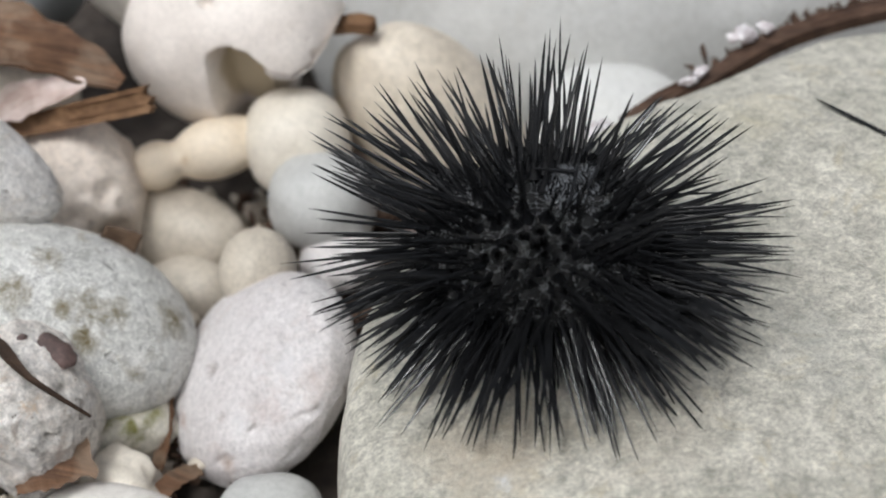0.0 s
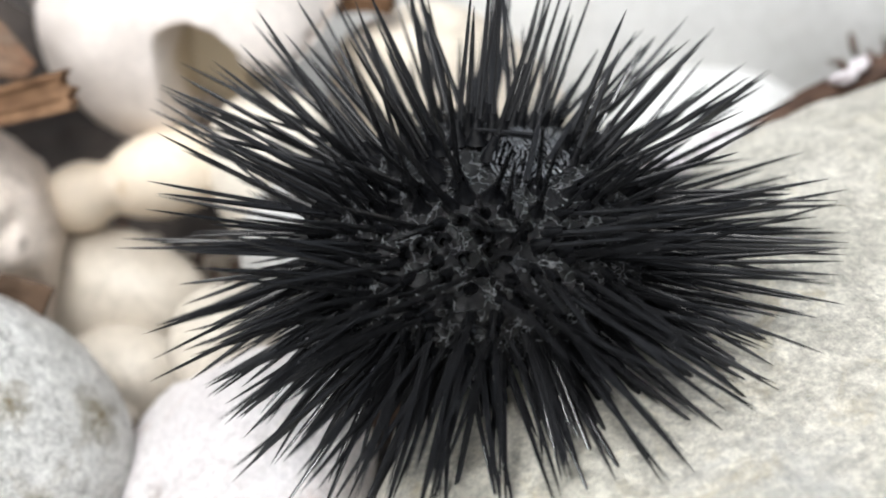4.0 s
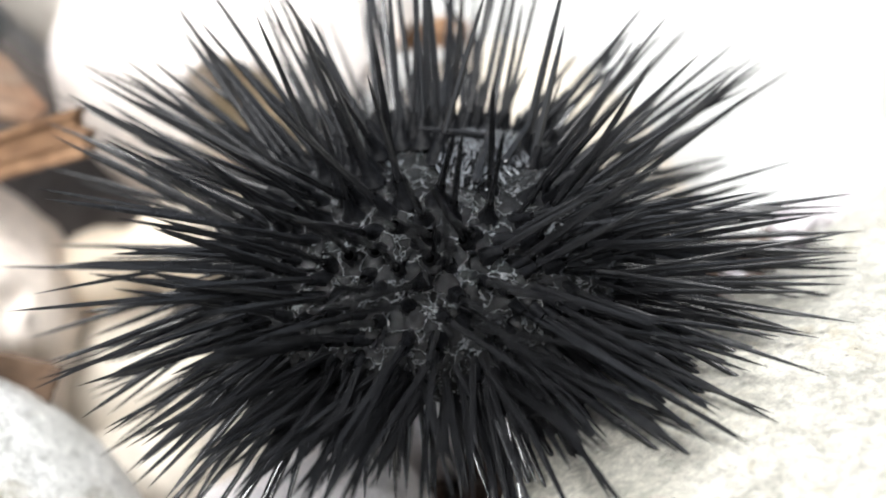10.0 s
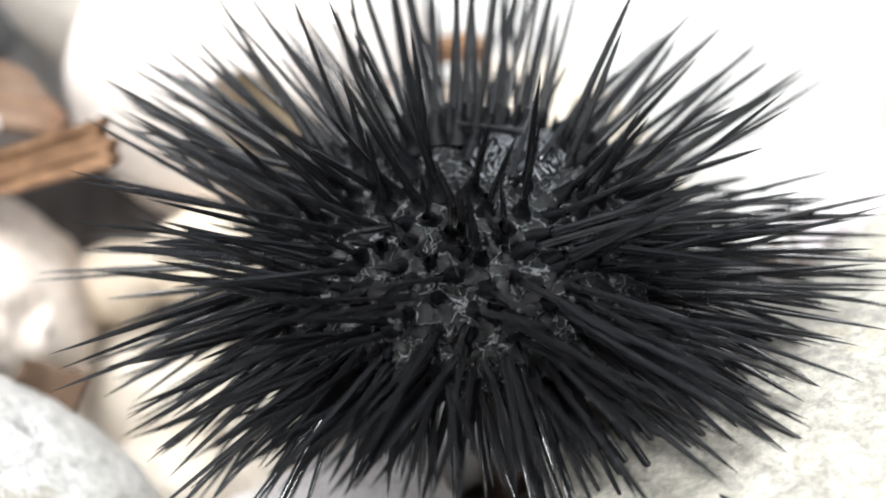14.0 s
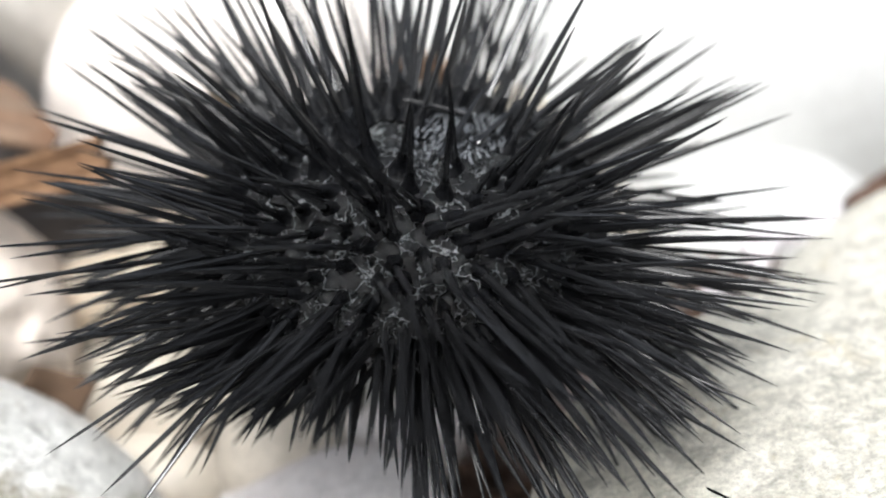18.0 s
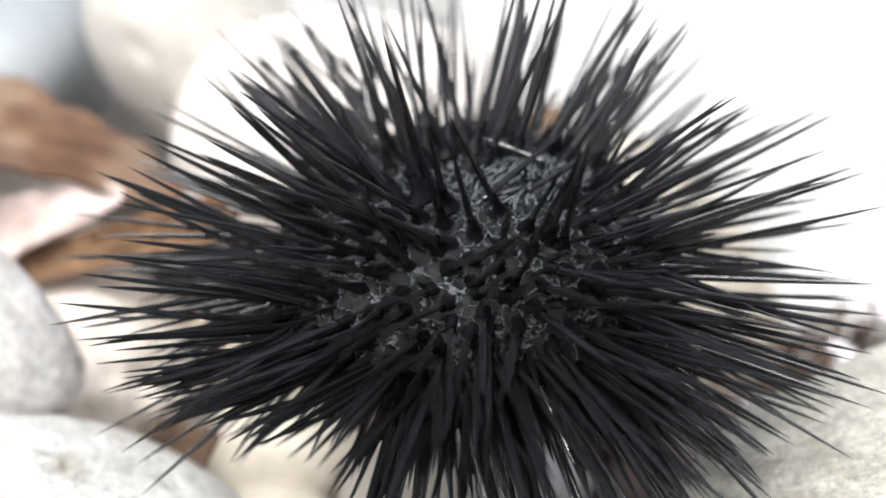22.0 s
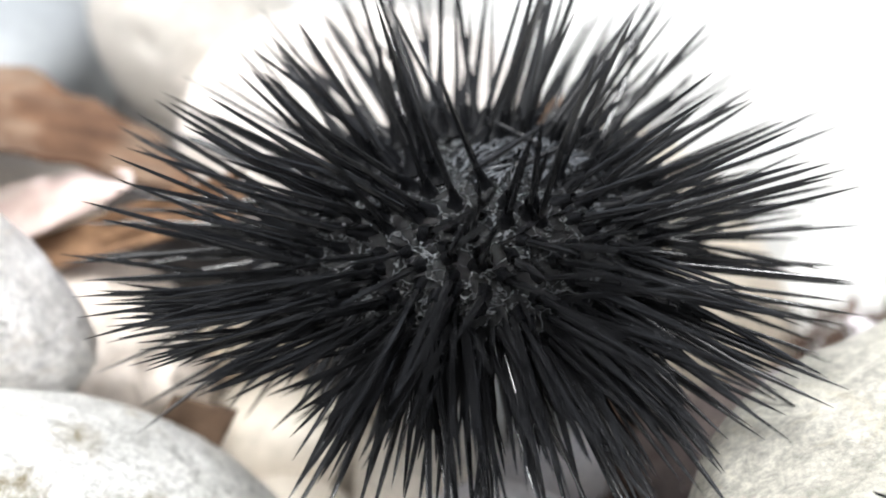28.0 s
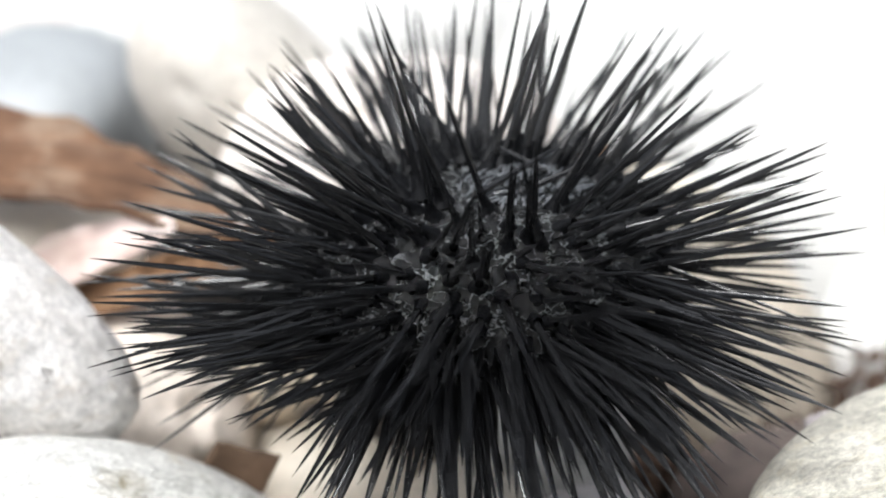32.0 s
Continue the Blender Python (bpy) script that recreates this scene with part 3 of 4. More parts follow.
pebble("tan pebble half hidden among larger ones", (-0.84, 0.44, -0.42), (0.12, 0.08, 0.09), "tan", 12, (0, 0, -20), 0.08)
pebble("smooth pale grey rounded pebble", (-0.52, 0.60, -0.26), (0.13, 0.12, 0.12), "grey", 13, (0, 0, 0), 0.08)
pebble("smooth cream-coloured rounded pebble", (-0.60, 0.76, -0.2), (0.135, 0.13, 0.14), "cream", 14, (0, 0, 0), 0.08)
pebble("smooth tan pebble in a shaded gap", (-0.90, 0.62, -0.37), (0.19, 0.11, 0.11), "tan", 15, (0, 0, -22), 0.08)
pebble("beige rock with a hollow under a strip of driftwood", (-1.125, 0.60, -0.25), (0.165, 0.165, 0.21), "beige", 16, (0, 0, 0), 0.14, 2.4, 5, [((0.6, -0.75, -0.2), 0.33, 0.28), ((0.2, -0.9, 0.3), 0.1, 0.05), ((0.67, -0.76, 0.54), 0.13, 0.12), ((0.42, -0.84, 0.63), 0.07, 0.08), ((0.75, -0.58, 0.56), 0.07, 0.08)], rough=0.015)
pebble("rounded white stone with a rough end", (-1.33, 0.282, 0.202), (0.373, 0.122, 0.129), "rough", 17, (2.2, 41.1, 1.5), 0.04, 2.1, 6, rough=0.014)
pebble("tall pale tan stone at the back", (-1.01, 1.12, 0.09), (0.155, 0.18, 0.26), "taupe", 18, (0, -34, 10), 0.07, 2.2, 5, [((-0.2, -0.8, 0.5), 0.09, 0.05)])
pebble("pale beige stone under a dead leaf", (-1.38, 0.76, -0.07), (0.22, 0.17, 0.16), "cream", 34, (0, 0, 20), 0.1)
pebble("smooth bluish-grey stone in shadow", (-1.46, 1.32, 0.0), (0.21, 0.25, 0.18), "bluegrey", 19, (0, 0, 0), 0.08)
pebble("broad cream-coloured stone sloping down to one side", (-0.285, 0.96, -0.30), (0.205, 0.16, 0.335), "sand", 20, (0, -28, 0), 0.05, 2.2, 5)
pebble("huge smooth white boulder behind the other stones", (0.35, 1.87, -0.33), (1.15, 0.58, 0.68), "boulder", 21, (0, 0, 12), 0.08, 2.5, 5, name="boulder", group="boulders")
pebble("pale boulder behind the tall tan stone", (-0.95, 1.85, -0.05), (0.6, 0.4, 0.42), "boulder", 35, (0, 0, -10), 0.1, 2.4, 5, name="boulder", group="boulders")
pebble("whitish rounded stone beside the boulder", (0.17, 1.08, -0.40), (0.22, 0.17, 0.17), "boulder", 22, (0, 0, 0), 0.1)
pebble("small yellowish stone with green moss stains", (-0.885, -0.03, -0.40), (0.10, 0.08, 0.075), "moss", 23, (0, 0, 20), 0.25, 2.6)
pebble("small beige pebble on the dark ground", (-0.855, -0.19, -0.40), (0.088, 0.062, 0.055), "cream", 24, (10, 0, -15), 0.4, 3.0)
pebble("flat pale pebble on the ground", (-0.85, -0.32, -0.38), (0.16, 0.08, 0.06), "white", 25, (0, 0, 0), 0.1)
pebble("pale grey pebble beneath the pinkish stone", (-0.52, -0.24, -0.42), (0.11, 0.08, 0.06), "grey", 26, (0, 0, 0), 0.1)
pebble("rough pinkish stone wedged under the boulder, coloured dark for the shade there", (-0.17, 0.60, -0.42), (0.17, 0.13, 0.12), "dull", 36, (0, 0, 30), 0.2)
pebble("dull pinkish pebble in the gap", (-0.47, 0.49, -0.36), (0.10, 0.08, 0.07), "pink", 27, (0, 0, 0), 0.1)


def peanut():
    bm = pebble_mesh(0.0180, 0.0080, 0.0078, 31, 0.05, 2.0, 5)
    left, right = min(v.co.x for v in bm.verts), max(v.co.x for v in bm.verts)
    for v in bm.verts:
        u = (2 * (v.co.x - left) / (right - left) - 1) * 0.999
        whole = math.sqrt(max(0.002, 1 - u * u))
        lobes = [big * math.sqrt(max(0, 1 - ((u - c) / half) ** 2)) for c, half, big in ((0.30, 0.70, 1.0), (-0.60, 0.40, 0.80))]
        w = (lobes[0] ** 6 + lobes[1] ** 6) ** (1 / 6) / whole
        v.co.y *= w
        v.co.z *= w
    ob = link("pebble", bm, MAT["peanut"])
    ob.matrix_basis = pose(-0.0848, 0.0715, -0.0195, 0, -4, 22)
    return tagged(ob, "honey-coloured waisted pebble like two joined knobs", "stone", "beach pebbles")


peanut()


def hollow_stone():
    """A big smooth stone, kidney-shaped, with a tan hollow eaten into its lower side and open below."""
    RIM = ((0, 3, 6, 10, 13, 16, 20, 24, 27, 30), (7.5, 9.5, 10, 8.5, 5, 2.2, 1.2, 3, 7, 13))
    bm = pebble_mesh(0.0295, 0.020, 0.0240, 33, 0.07, 2.3, 7, [((-0.02, -0.62, 0.78), 0.055, 0.09), ((0.75, -0.5, 0.2), 0.05, 0.05)])
    for v in bm.verts:
        x, y, z = v.co * 1000
        roof = float(np.interp(x, RIM[0], RIM[1]))
        # the far lobe ends above the hollow's foot
        lift = 0.97 * max(0, min(1, (x - 10) / 4)) if z < roof else 0
        v.co.z += 0.001 * (roof - z) * lift
        if y < 6:
            near = min(x - 0.3 - 0.03 * max(0, z - 4) ** 2, roof - z) + 0.4 * noise.noise(Vector((x, y, z)) * 0.25)
            v.co.y += 0.013 * (1 - lift) / (1 + math.exp(-3.5 * near)) * min(1, (7 - y) / 12)
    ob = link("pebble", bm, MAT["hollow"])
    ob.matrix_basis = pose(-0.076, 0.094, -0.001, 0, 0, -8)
    return tagged(ob, "large pinkish-white stone with a deep tan hollow", "stone", "beach pebbles")


hollow_stone()


def spine_mesh(sides=12):
    """A tapered, finely fluted spine of unit length along z, with a ball joint and a collar at its root."""
    prof = [(0.7, -0.03), (1.05, 0.0), (0.90, 0.05), (0.84, 0.2), (0.78, 0.45), (0.64, 0.68), (0.40, 0.87), (0.04, 1.0)]
    bm = bmesh.new()
    rows = []
    for r, z in prof:
        flute = [1.08 if k % 2 else 0.80 for k in range(sides)]
        rows.append([bm.verts.new((r * 0.00062 * flute[k] * math.cos(2 * math.pi * k / sides), r * 0.00062 * flute[k] * math.sin(2 * math.pi * k / sides), z)) for k in range(sides)])
    for a, b in zip(rows, rows[1:]):
        for k in range(sides):
            bm.faces.new((a[k], a[(k + 1) % sides], b[(k + 1) % sides], b[k]))
    bm.faces.new(rows[0][::-1])
    bm.faces.new(rows[-1])
    return bm



# ---------------------------------------------------------------- driftwood, dead leaves, shells and grit
def strip(name, label, category, pts, widths, thick, mat, twist=0.0, ragged=0.0, seed=1, curl=0.0):
    """A flat strip of wood or leaf along pts (decimetres), of the given widths, with thickness and ragged ends."""
    bm = bmesh.new()
    P = [Vector(p) for p in pts]
    n, across = 26, 7
    rows, line, line_up = [], [], []
    rng = random.Random(seed)
    for i in range(n + 1):
        u = i / n * (len(P) - 1)
        k = min(int(u), len(P) - 2)
        w = u - k
        p0, p1, p2, p3 = P[max(k - 1, 0)], P[k], P[k + 1], P[min(k + 2, len(P) - 1)]
        c = 0.5 * (2 * p1 + (p2 - p0) * w + (2 * p0 - 5 * p1 + 4 * p2 - p3) * w * w + (3 * p1 - p0 - 3 * p2 + p3) * w ** 3)
        t = (P[k + 1] - P[k]).normalized()
        side = t.cross(Vector((0, 0, 1))).normalized()
        up = side.cross(t).normalized()
        a = radians(twist) * (i / n) + radians(curl)
        side, up = side * math.cos(a) + up * math.sin(a), up * math.cos(a) - side * math.sin(a)
        width = float(np.interp(i / n, [j / (len(widths) - 1) for j in range(len(widths))], widths))
        if category == "leaf":
            width *= 1 + 0.35 * noise.noise(Vector((i * 0.33, seed * 3.1, 0.7))) + 0.05 * noise.noise(Vector((i * 1.3, seed * 2.1, 4.7)))
        ring = []
        for j in range(across):
            q = j / (across - 1) - 0.5
            jag = ragged * rng.uniform(-1, 1) if i in (0, n) else 0
            b = 0.004 * min(1, (width / 0.1) ** 2) * noise.noise(Vector((i * 0.4, j * 0.6, seed)))
            pt = c + side * q * width + up * (0.18 * width * q * q * 2 + b) + t * jag
            ring.append((pt + up * thick / 2 * (1 - 3 * q ** 4), pt - up * thick / 2))
        line.append([x[0] * DM for x in ring])
        line_up.append(up.copy())
        rows.append(([bm.verts.new(x[0] * DM) for x in ring], [bm.verts.new(x[1] * DM) for x in ring]))
    for (t0, b0), (t1, b1) in zip(rows, rows[1:]):
        for j in range(across - 1):
            bm.faces.new((t0[j], t0[j + 1], t1[j + 1], t1[j]))
            bm.faces.new((b0[j], b1[j], b1[j + 1], b0[j + 1]))
        bm.faces.new((t0[0], t1[0], b1[0], b0[0]))
        bm.faces.new((t0[-1], b0[-1], b1[-1], t1[-1]))
    for top, bot in (rows[0], rows[-1]):
        for j in range(across - 1):
            bm.faces.new((top[j], bot[j], bot[j + 1], top[j + 1]))
    bmesh.ops.recalc_face_normals(bm, faces=bm.faces[:])
    ob = tagged(link(name, bm, MAT[mat], smooth=False), label, category)
    for tag, q in (("vein", 0.0),) if category == "leaf" else (("splinter", -0.28), ("splinter", 0.22)):
        rb = bmesh.new()
        last = None
        first, end = (2, n - 1) if category == "leaf" else (n // 2, n)
        for i in range(first, end):
            m = 3 + round(q * 6)
            c, e = line[i][m], line[i][m + 1]
            w = (e - c) * 0.22
            h = line_up[i] * thick * 0.28 * DM
            ring = [rb.verts.new(c - w), rb.verts.new(c + h), rb.verts.new(c + w)]
            if last:
                for k in range(2):
                    rb.faces.new((last[k], ring[k], ring[k + 1], last[k + 1]))
            last = ring
        part(tag, rb, MAT[mat], ob)
    return ob


def torn_leaf():
    """A flat four-cornered scrap of dead leaf standing on edge, torn a little along its rim."""
    a, b, c, d = (Vector(p) for p in ((-0.975, 0.265, -0.118), (-0.934, 0.255, -0.052), (-0.850, 0.245, -0.071), (-0.895, 0.255, -0.155)))
    bm, n = bmesh.new(), 12
    sides = []
    for off in (0.0, 0.005):
        rows = []
        for i in range(n + 1):
            u = i / n
            row = []
            for j in range(n + 1):
                v = j / n
                p = (a.lerp(b, v)).lerp(d.lerp(c, v), u)
                p = p + Vector((0, 0.012 * math.sin(u * 3.1) + off, -0.010 * math.sin(u * 3.14) * v))
                p += 0.003 * Vector((noise.noise(Vector((u * 9, v * 9, 1))), noise.noise(Vector((u * 5, v * 5, 7))), noise.noise(Vector((u * 9, v * 9, 4)))))
                row.append(bm.verts.new(p * DM))
            rows.append(row)
        sides.append(rows)
    for rows in sides:
        for p, q in zip(rows, rows[1:]):
            for j in range(n):
                bm.faces.new((p[j], q[j], q[j + 1], p[j + 1]))
    f, g = sides
    for i in range(n):
        for p, q, r, t in ((f[i][0], f[i + 1][0], g[i + 1][0], g[i][0]), (f[i][n], f[i + 1][n], g[i + 1][n], g[i][n]), (f[0][i], f[0][i + 1], g[0][i + 1], g[0][i]), (f[n][i], f[n][i + 1], g[n][i + 1], g[n][i])):
            bm.faces.new((p, q, r, t))
    bmesh.ops.recalc_face_normals(bm, faces=bm.faces[:])
    return tagged(link("dead_leaf", bm, MAT["brownleaf"]), "flat dark brown torn leaf scrap behind the stained stone", "leaf")


strip("driftwood", "flat broken strip of reddish-brown driftwood", "driftwood", [(-1.30, 0.615, -0.05), (-1.155, 0.584, 0.003), (-1.01, 0.553, 0.056), (-0.866, 0.522, 0.109)], [0.045, 0.054, 0.06, 0.064], 0.022, "wood", 0, 0.014, 3, -62)
strip("dead_leaf", "broad curled brown dead leaf", "leaf", [(-1.60, 0.76, 0.205), (-1.32, 0.71, 0.175), (-1.12, 0.67, 0.13), (-0.97, 0.63, 0.075)], [0.20, 0.19, 0.165, 0.05], 0.010, "leaf", 8, 0.0, 5, -14)
strip("dead_leaf", "thin bleached pinkish-white seagrass blade", "leaf", [(-1.30, 0.612, 0.005), (-1.22, 0.602, 0.048), (-1.14, 0.597, 0.078), (-1.04, 0.597, 0.105)], [0.06, 0.09, 0.085, 0.02], 0.006, "pinkleaf", 10, 0.0, 6, -55)
torn_leaf()
strip("dead_leaf", "narrow dark curved leaf blade on the pitted stone", "leaf", [(-1.10, -0.10, -0.05), (-1.04, -0.165, -0.035), (-0.96, -0.235, -0.05), (-0.84, -0.27, -0.12)], [0.03, 0.028, 0.018, 0.005], 0.004, "darkleaf", 0, 0.0, 8, 10)
strip("driftwood", "short brown chip of driftwood", "driftwood", [(-0.50, 0.94, 0.03), (-0.45, 0.925, 0.045), (-0.40, 0.91, 0.045)], [0.05, 0.055, 0.04], 0.03, "wood", 0, 0.01, 9)
strip("dead_leaf", "reddish-brown leaf scrap between pebbles", "leaf", [(-1.04, -0.30, -0.30), (-0.97, -0.28, -0.27), (-0.88, -0.24, -0.28)], [0.05, 0.10, 0.08], 0.006, "leaf", 0, 0.006, 10, -30)
strip("dead_leaf", "narrow brown leaf shred in a dark gap", "leaf", [(-0.80, 0.03, -0.36), (-0.79, -0.06, -0.40), (-0.80, -0.14, -0.45)], [0.05, 0.05, 0.03], 0.006, "leaf", 0, 0.006, 11, -30)
strip("dead_leaf", "narrow brown leaf shred in a dark gap", "leaf", [(-0.79, -0.25, -0.42), (-0.74, -0.19, -0.40), (-0.70, -0.13, -0.43)], [0.03, 0.045, 0.03], 0.006, "leaf", 0, 0.006, 12, -30)


def litter(label, n, at, spread, sizes, mat, seed, name="grit"):
    """Loose crumbs that nobody could count, in one mesh; places in decimetres."""
    rng = random.Random(seed)
    vs, fs = [], []
    bm = bmesh.new()
    bmesh.ops.create_icosphere(bm, subdivisions=2 if sizes[1] > 0.04 else 1, radius=1)
    ico, tri = [v.co.copy() for v in bm.verts], [[v.index for v in f.verts] for f in bm.faces]
    bm.free()
    for _ in range(n):
        u = rng.random() * (len(at) - 1)
        k = int(u)
        c = Vector(at[k]).lerp(Vector(at[k + 1]), u - k) + Vector((rng.gauss(0, spread[0]), rng.gauss(0, spread[1]), rng.gauss(0, spread[2])))
        r = rng.uniform(*sizes)
        m = Matrix.LocRotScale(c * DM, Euler((rng.uniform(0, 6), rng.uniform(0, 6), rng.uniform(0, 6))), Vector((r * rng.uniform(0.6, 3.0 if mat == "debris" else 1.8), r * rng.uniform(0.4, 1.0), r * rng.uniform(0.25, 0.8))) * DM)
        k0 = len(vs)
        off = Vector((rng.uniform(0, 99), 0, 0))
        vs += [m @ (v * (1 + 0.3 * noise.noise(v + off))) for v in ico]
        fs += [[i + k0 for i in f] for f in tri]
    me = bpy.data.meshes.new(name)
    me.from_pydata(vs, [], fs)
    me.materials.append(MAT[mat])
    me.polygons.foreach_set("use_smooth", [True] * len(me.polygons))
    return tagged(new(name, me), label, "litter", kind="stuff")


strip("driftwood", "long brown rotten twig along the boulder's edge", "driftwood", [(0.35, 0.77, -0.09), (0.56, 0.955, -0.055), (0.78, 1.06, -0.04), (1.05, 1.14, -0.03)], [0.03, 0.055, 0.05, 0.062], 0.035, "debriswood", 0, 0.02, 15)
strip("driftwood", "short brown rotten twig against the boulder", "driftwood", [(0.22, 0.70, -0.10), (0.30, 0.755, -0.08), (0.40, 0.84, -0.075)], [0.03, 0.045, 0.025], 0.03, "debriswood", 0, 0.02, 16)
EDGE = [(-0.25, 0.40, -0.30), (0.0, 0.60, -0.24), (0.22, 0.74, -0.12), (0.42, 0.90, -0.07), (0.62, 1.06, -0.05), (1.0, 1.25, -0.02)]
litter("brown plant debris packed along the boulder's edge", 520, [(x, y - 0.01, z - 0.03) for x, y, z in EDGE[2:]], (0.022, 0.022, 0.010), (0.004, 0.011), "debris", 41, "debris")
litter("pinkish grit and shell crumbs in the gap", 60, [(x, y, z - 0.03) for x, y, z in EDGE[:3]], (0.04, 0.04, 0.01), (0.003, 0.007), "pink", 42)
litter("brown debris and rotten leaf crumbs in the deep gap", 900, [(-0.35, 0.3, -0.40), (-0.15, 0.6, -0.40), (0.05, 0.85, -0.38), (0.3, 1.0, -0.30)], (0.07, 0.07, 0.02), (0.006, 0.016), "debris", 45, "debris")
litter("small tan pebbles and gravel filling the gaps", 420, [(-1.15, -0.3, -0.50), (-0.75, 0.15, -0.50), (-0.9, 0.7, -0.48), (-0.75, 0.5, -0.48)], (0.14, 0.14, 0.02), (0.02, 0.05), "tan", 44, "gravel")
litter("dark plant crumbs on the ground between the pebbles", 900, [(-1.1, -0.25, -0.46), (-0.75, 0.15, -0.46), (-0.85, 0.65, -0.46), (-0.5, 0.45, -0.46), (-0.3, 0.9, -0.44)], (0.14, 0.12, 0.02), (0.008, 0.03), "debris", 43, "debris")


def shell(at, size, seed):
    bm = pebble_mesh(size * DM, size * 0.7 * DM, size * 0.5 * DM, seed, 0.5, 2.0, 3)
    ob = link("shell_fragment", bm, MAT["shell"])
    ob.matrix_basis = pose(*(c * DM for c in at), 20 * seed % 60, 10, 37 * seed)
    return tagged(ob, "bleached white shell fragment on brown debris", "shell", "shell fragments")


for k, (x, y, z, r) in enumerate([(0.51, 0.955, -0.015, 0.034), (0.555, 0.985, -0.015, 0.026), (0.48, 0.945, -0.02, 0.022), (0.37, 0.79, -0.04, 0.022), (0.40, 0.825, -0.035, 0.02), (0.17, 0.63, -0.06, 0.026), (0.13, 0.58, -0.07, 0.02), (-0.02, 0.47, -0.10, 0.022), (-0.14, 0.36, -0.12, 0.026), (-0.19, 0.31, -0.14, 0.018), (0.055, 0.545, -0.07, 0.042), (0.085, 0.575, -0.065, 0.03), (-0.015, 0.42, -0.09, 0.03), (-0.10, 0.33, -0.10, 0.03), (-0.20, 0.22, -0.09, 0.026), (0.15, 0.60, -0.06, 0.04)]):
    shell((x, y, z), r, k + 2)


def loose_spine(at, to, label):
    a, b = Vector(at) * DM, Vector(to) * DM
    bm = spine_mesh()
    for v in bm.verts:
        v.co = Vector((v.co.x * 1.1, v.co.y * 1.1, v.co.z * (b - a).length))
    ob = link("broken_spine", bm, MAT["spine"])
    ob.matrix_basis = Matrix.LocRotScale(a, (b - a).to_track_quat("Z", "Y"), None)
    return tagged(ob, label, "spine")


loose_spine((0.785, 0.44, 0.06), (0.645, 0.575, 0.06), "loose black urchin spine lying on the boulder")
loose_spine((-0.07, -0.155, 0.034), (-0.118, -0.10, 0.030), "broken black spine stub on the boulder")

def pebble_bed():
    """The beach that goes on round the place: water-worn stones in one mesh."""
    rng = random.Random(52)
    bm = bmesh.new()
    bmesh.ops.create_icosphere(bm, subdivisions=2, radius=1)
    ico, tri = [v.co.copy() for v in bm.verts], [[v.index for v in f.verts] for f in bm.faces]
    bm.free()
    vs, fs = [], []
    for _ in range(2800):
        a, r = rng.uniform(0, 6.283), 0.30 + 1.2 * rng.random() ** 0.8
        x, y = -0.03 + r * math.cos(a), 0.05 + r * math.sin(a)
        size = rng.uniform(0.018, 0.05)
        m = Matrix.LocRotScale((x, y, -0.056 + size * 0.35), Euler((rng.gauss(0, 0.3), rng.gauss(0, 0.3), rng.uniform(0, 6))), Vector((size * rng.uniform(1, 1.5), size, size * rng.uniform(0.55, 0.8))))
        off, k = Vector((rng.uniform(0, 99), 0, 0)), len(vs)
        vs += [m @ (v * (1 + 0.16 * noise.noise(v * 1.2 + off))) for v in ico]
        fs += [[i + k for i in f] for f in tri]
    me = bpy.data.meshes.new("pebble_bed")
    me.from_pydata(vs, [], fs)
    me.materials.append(MAT["white"])
    me.polygons.foreach_set("use_smooth", [True] * len(me.polygons))
    return tagged(new("pebble_bed", me), "pale pebbles of the beach all round", "pebbles", kind="stuff")


pebble_bed()

# ---------------------------------------------------------------- sea urchin
SPINES = []


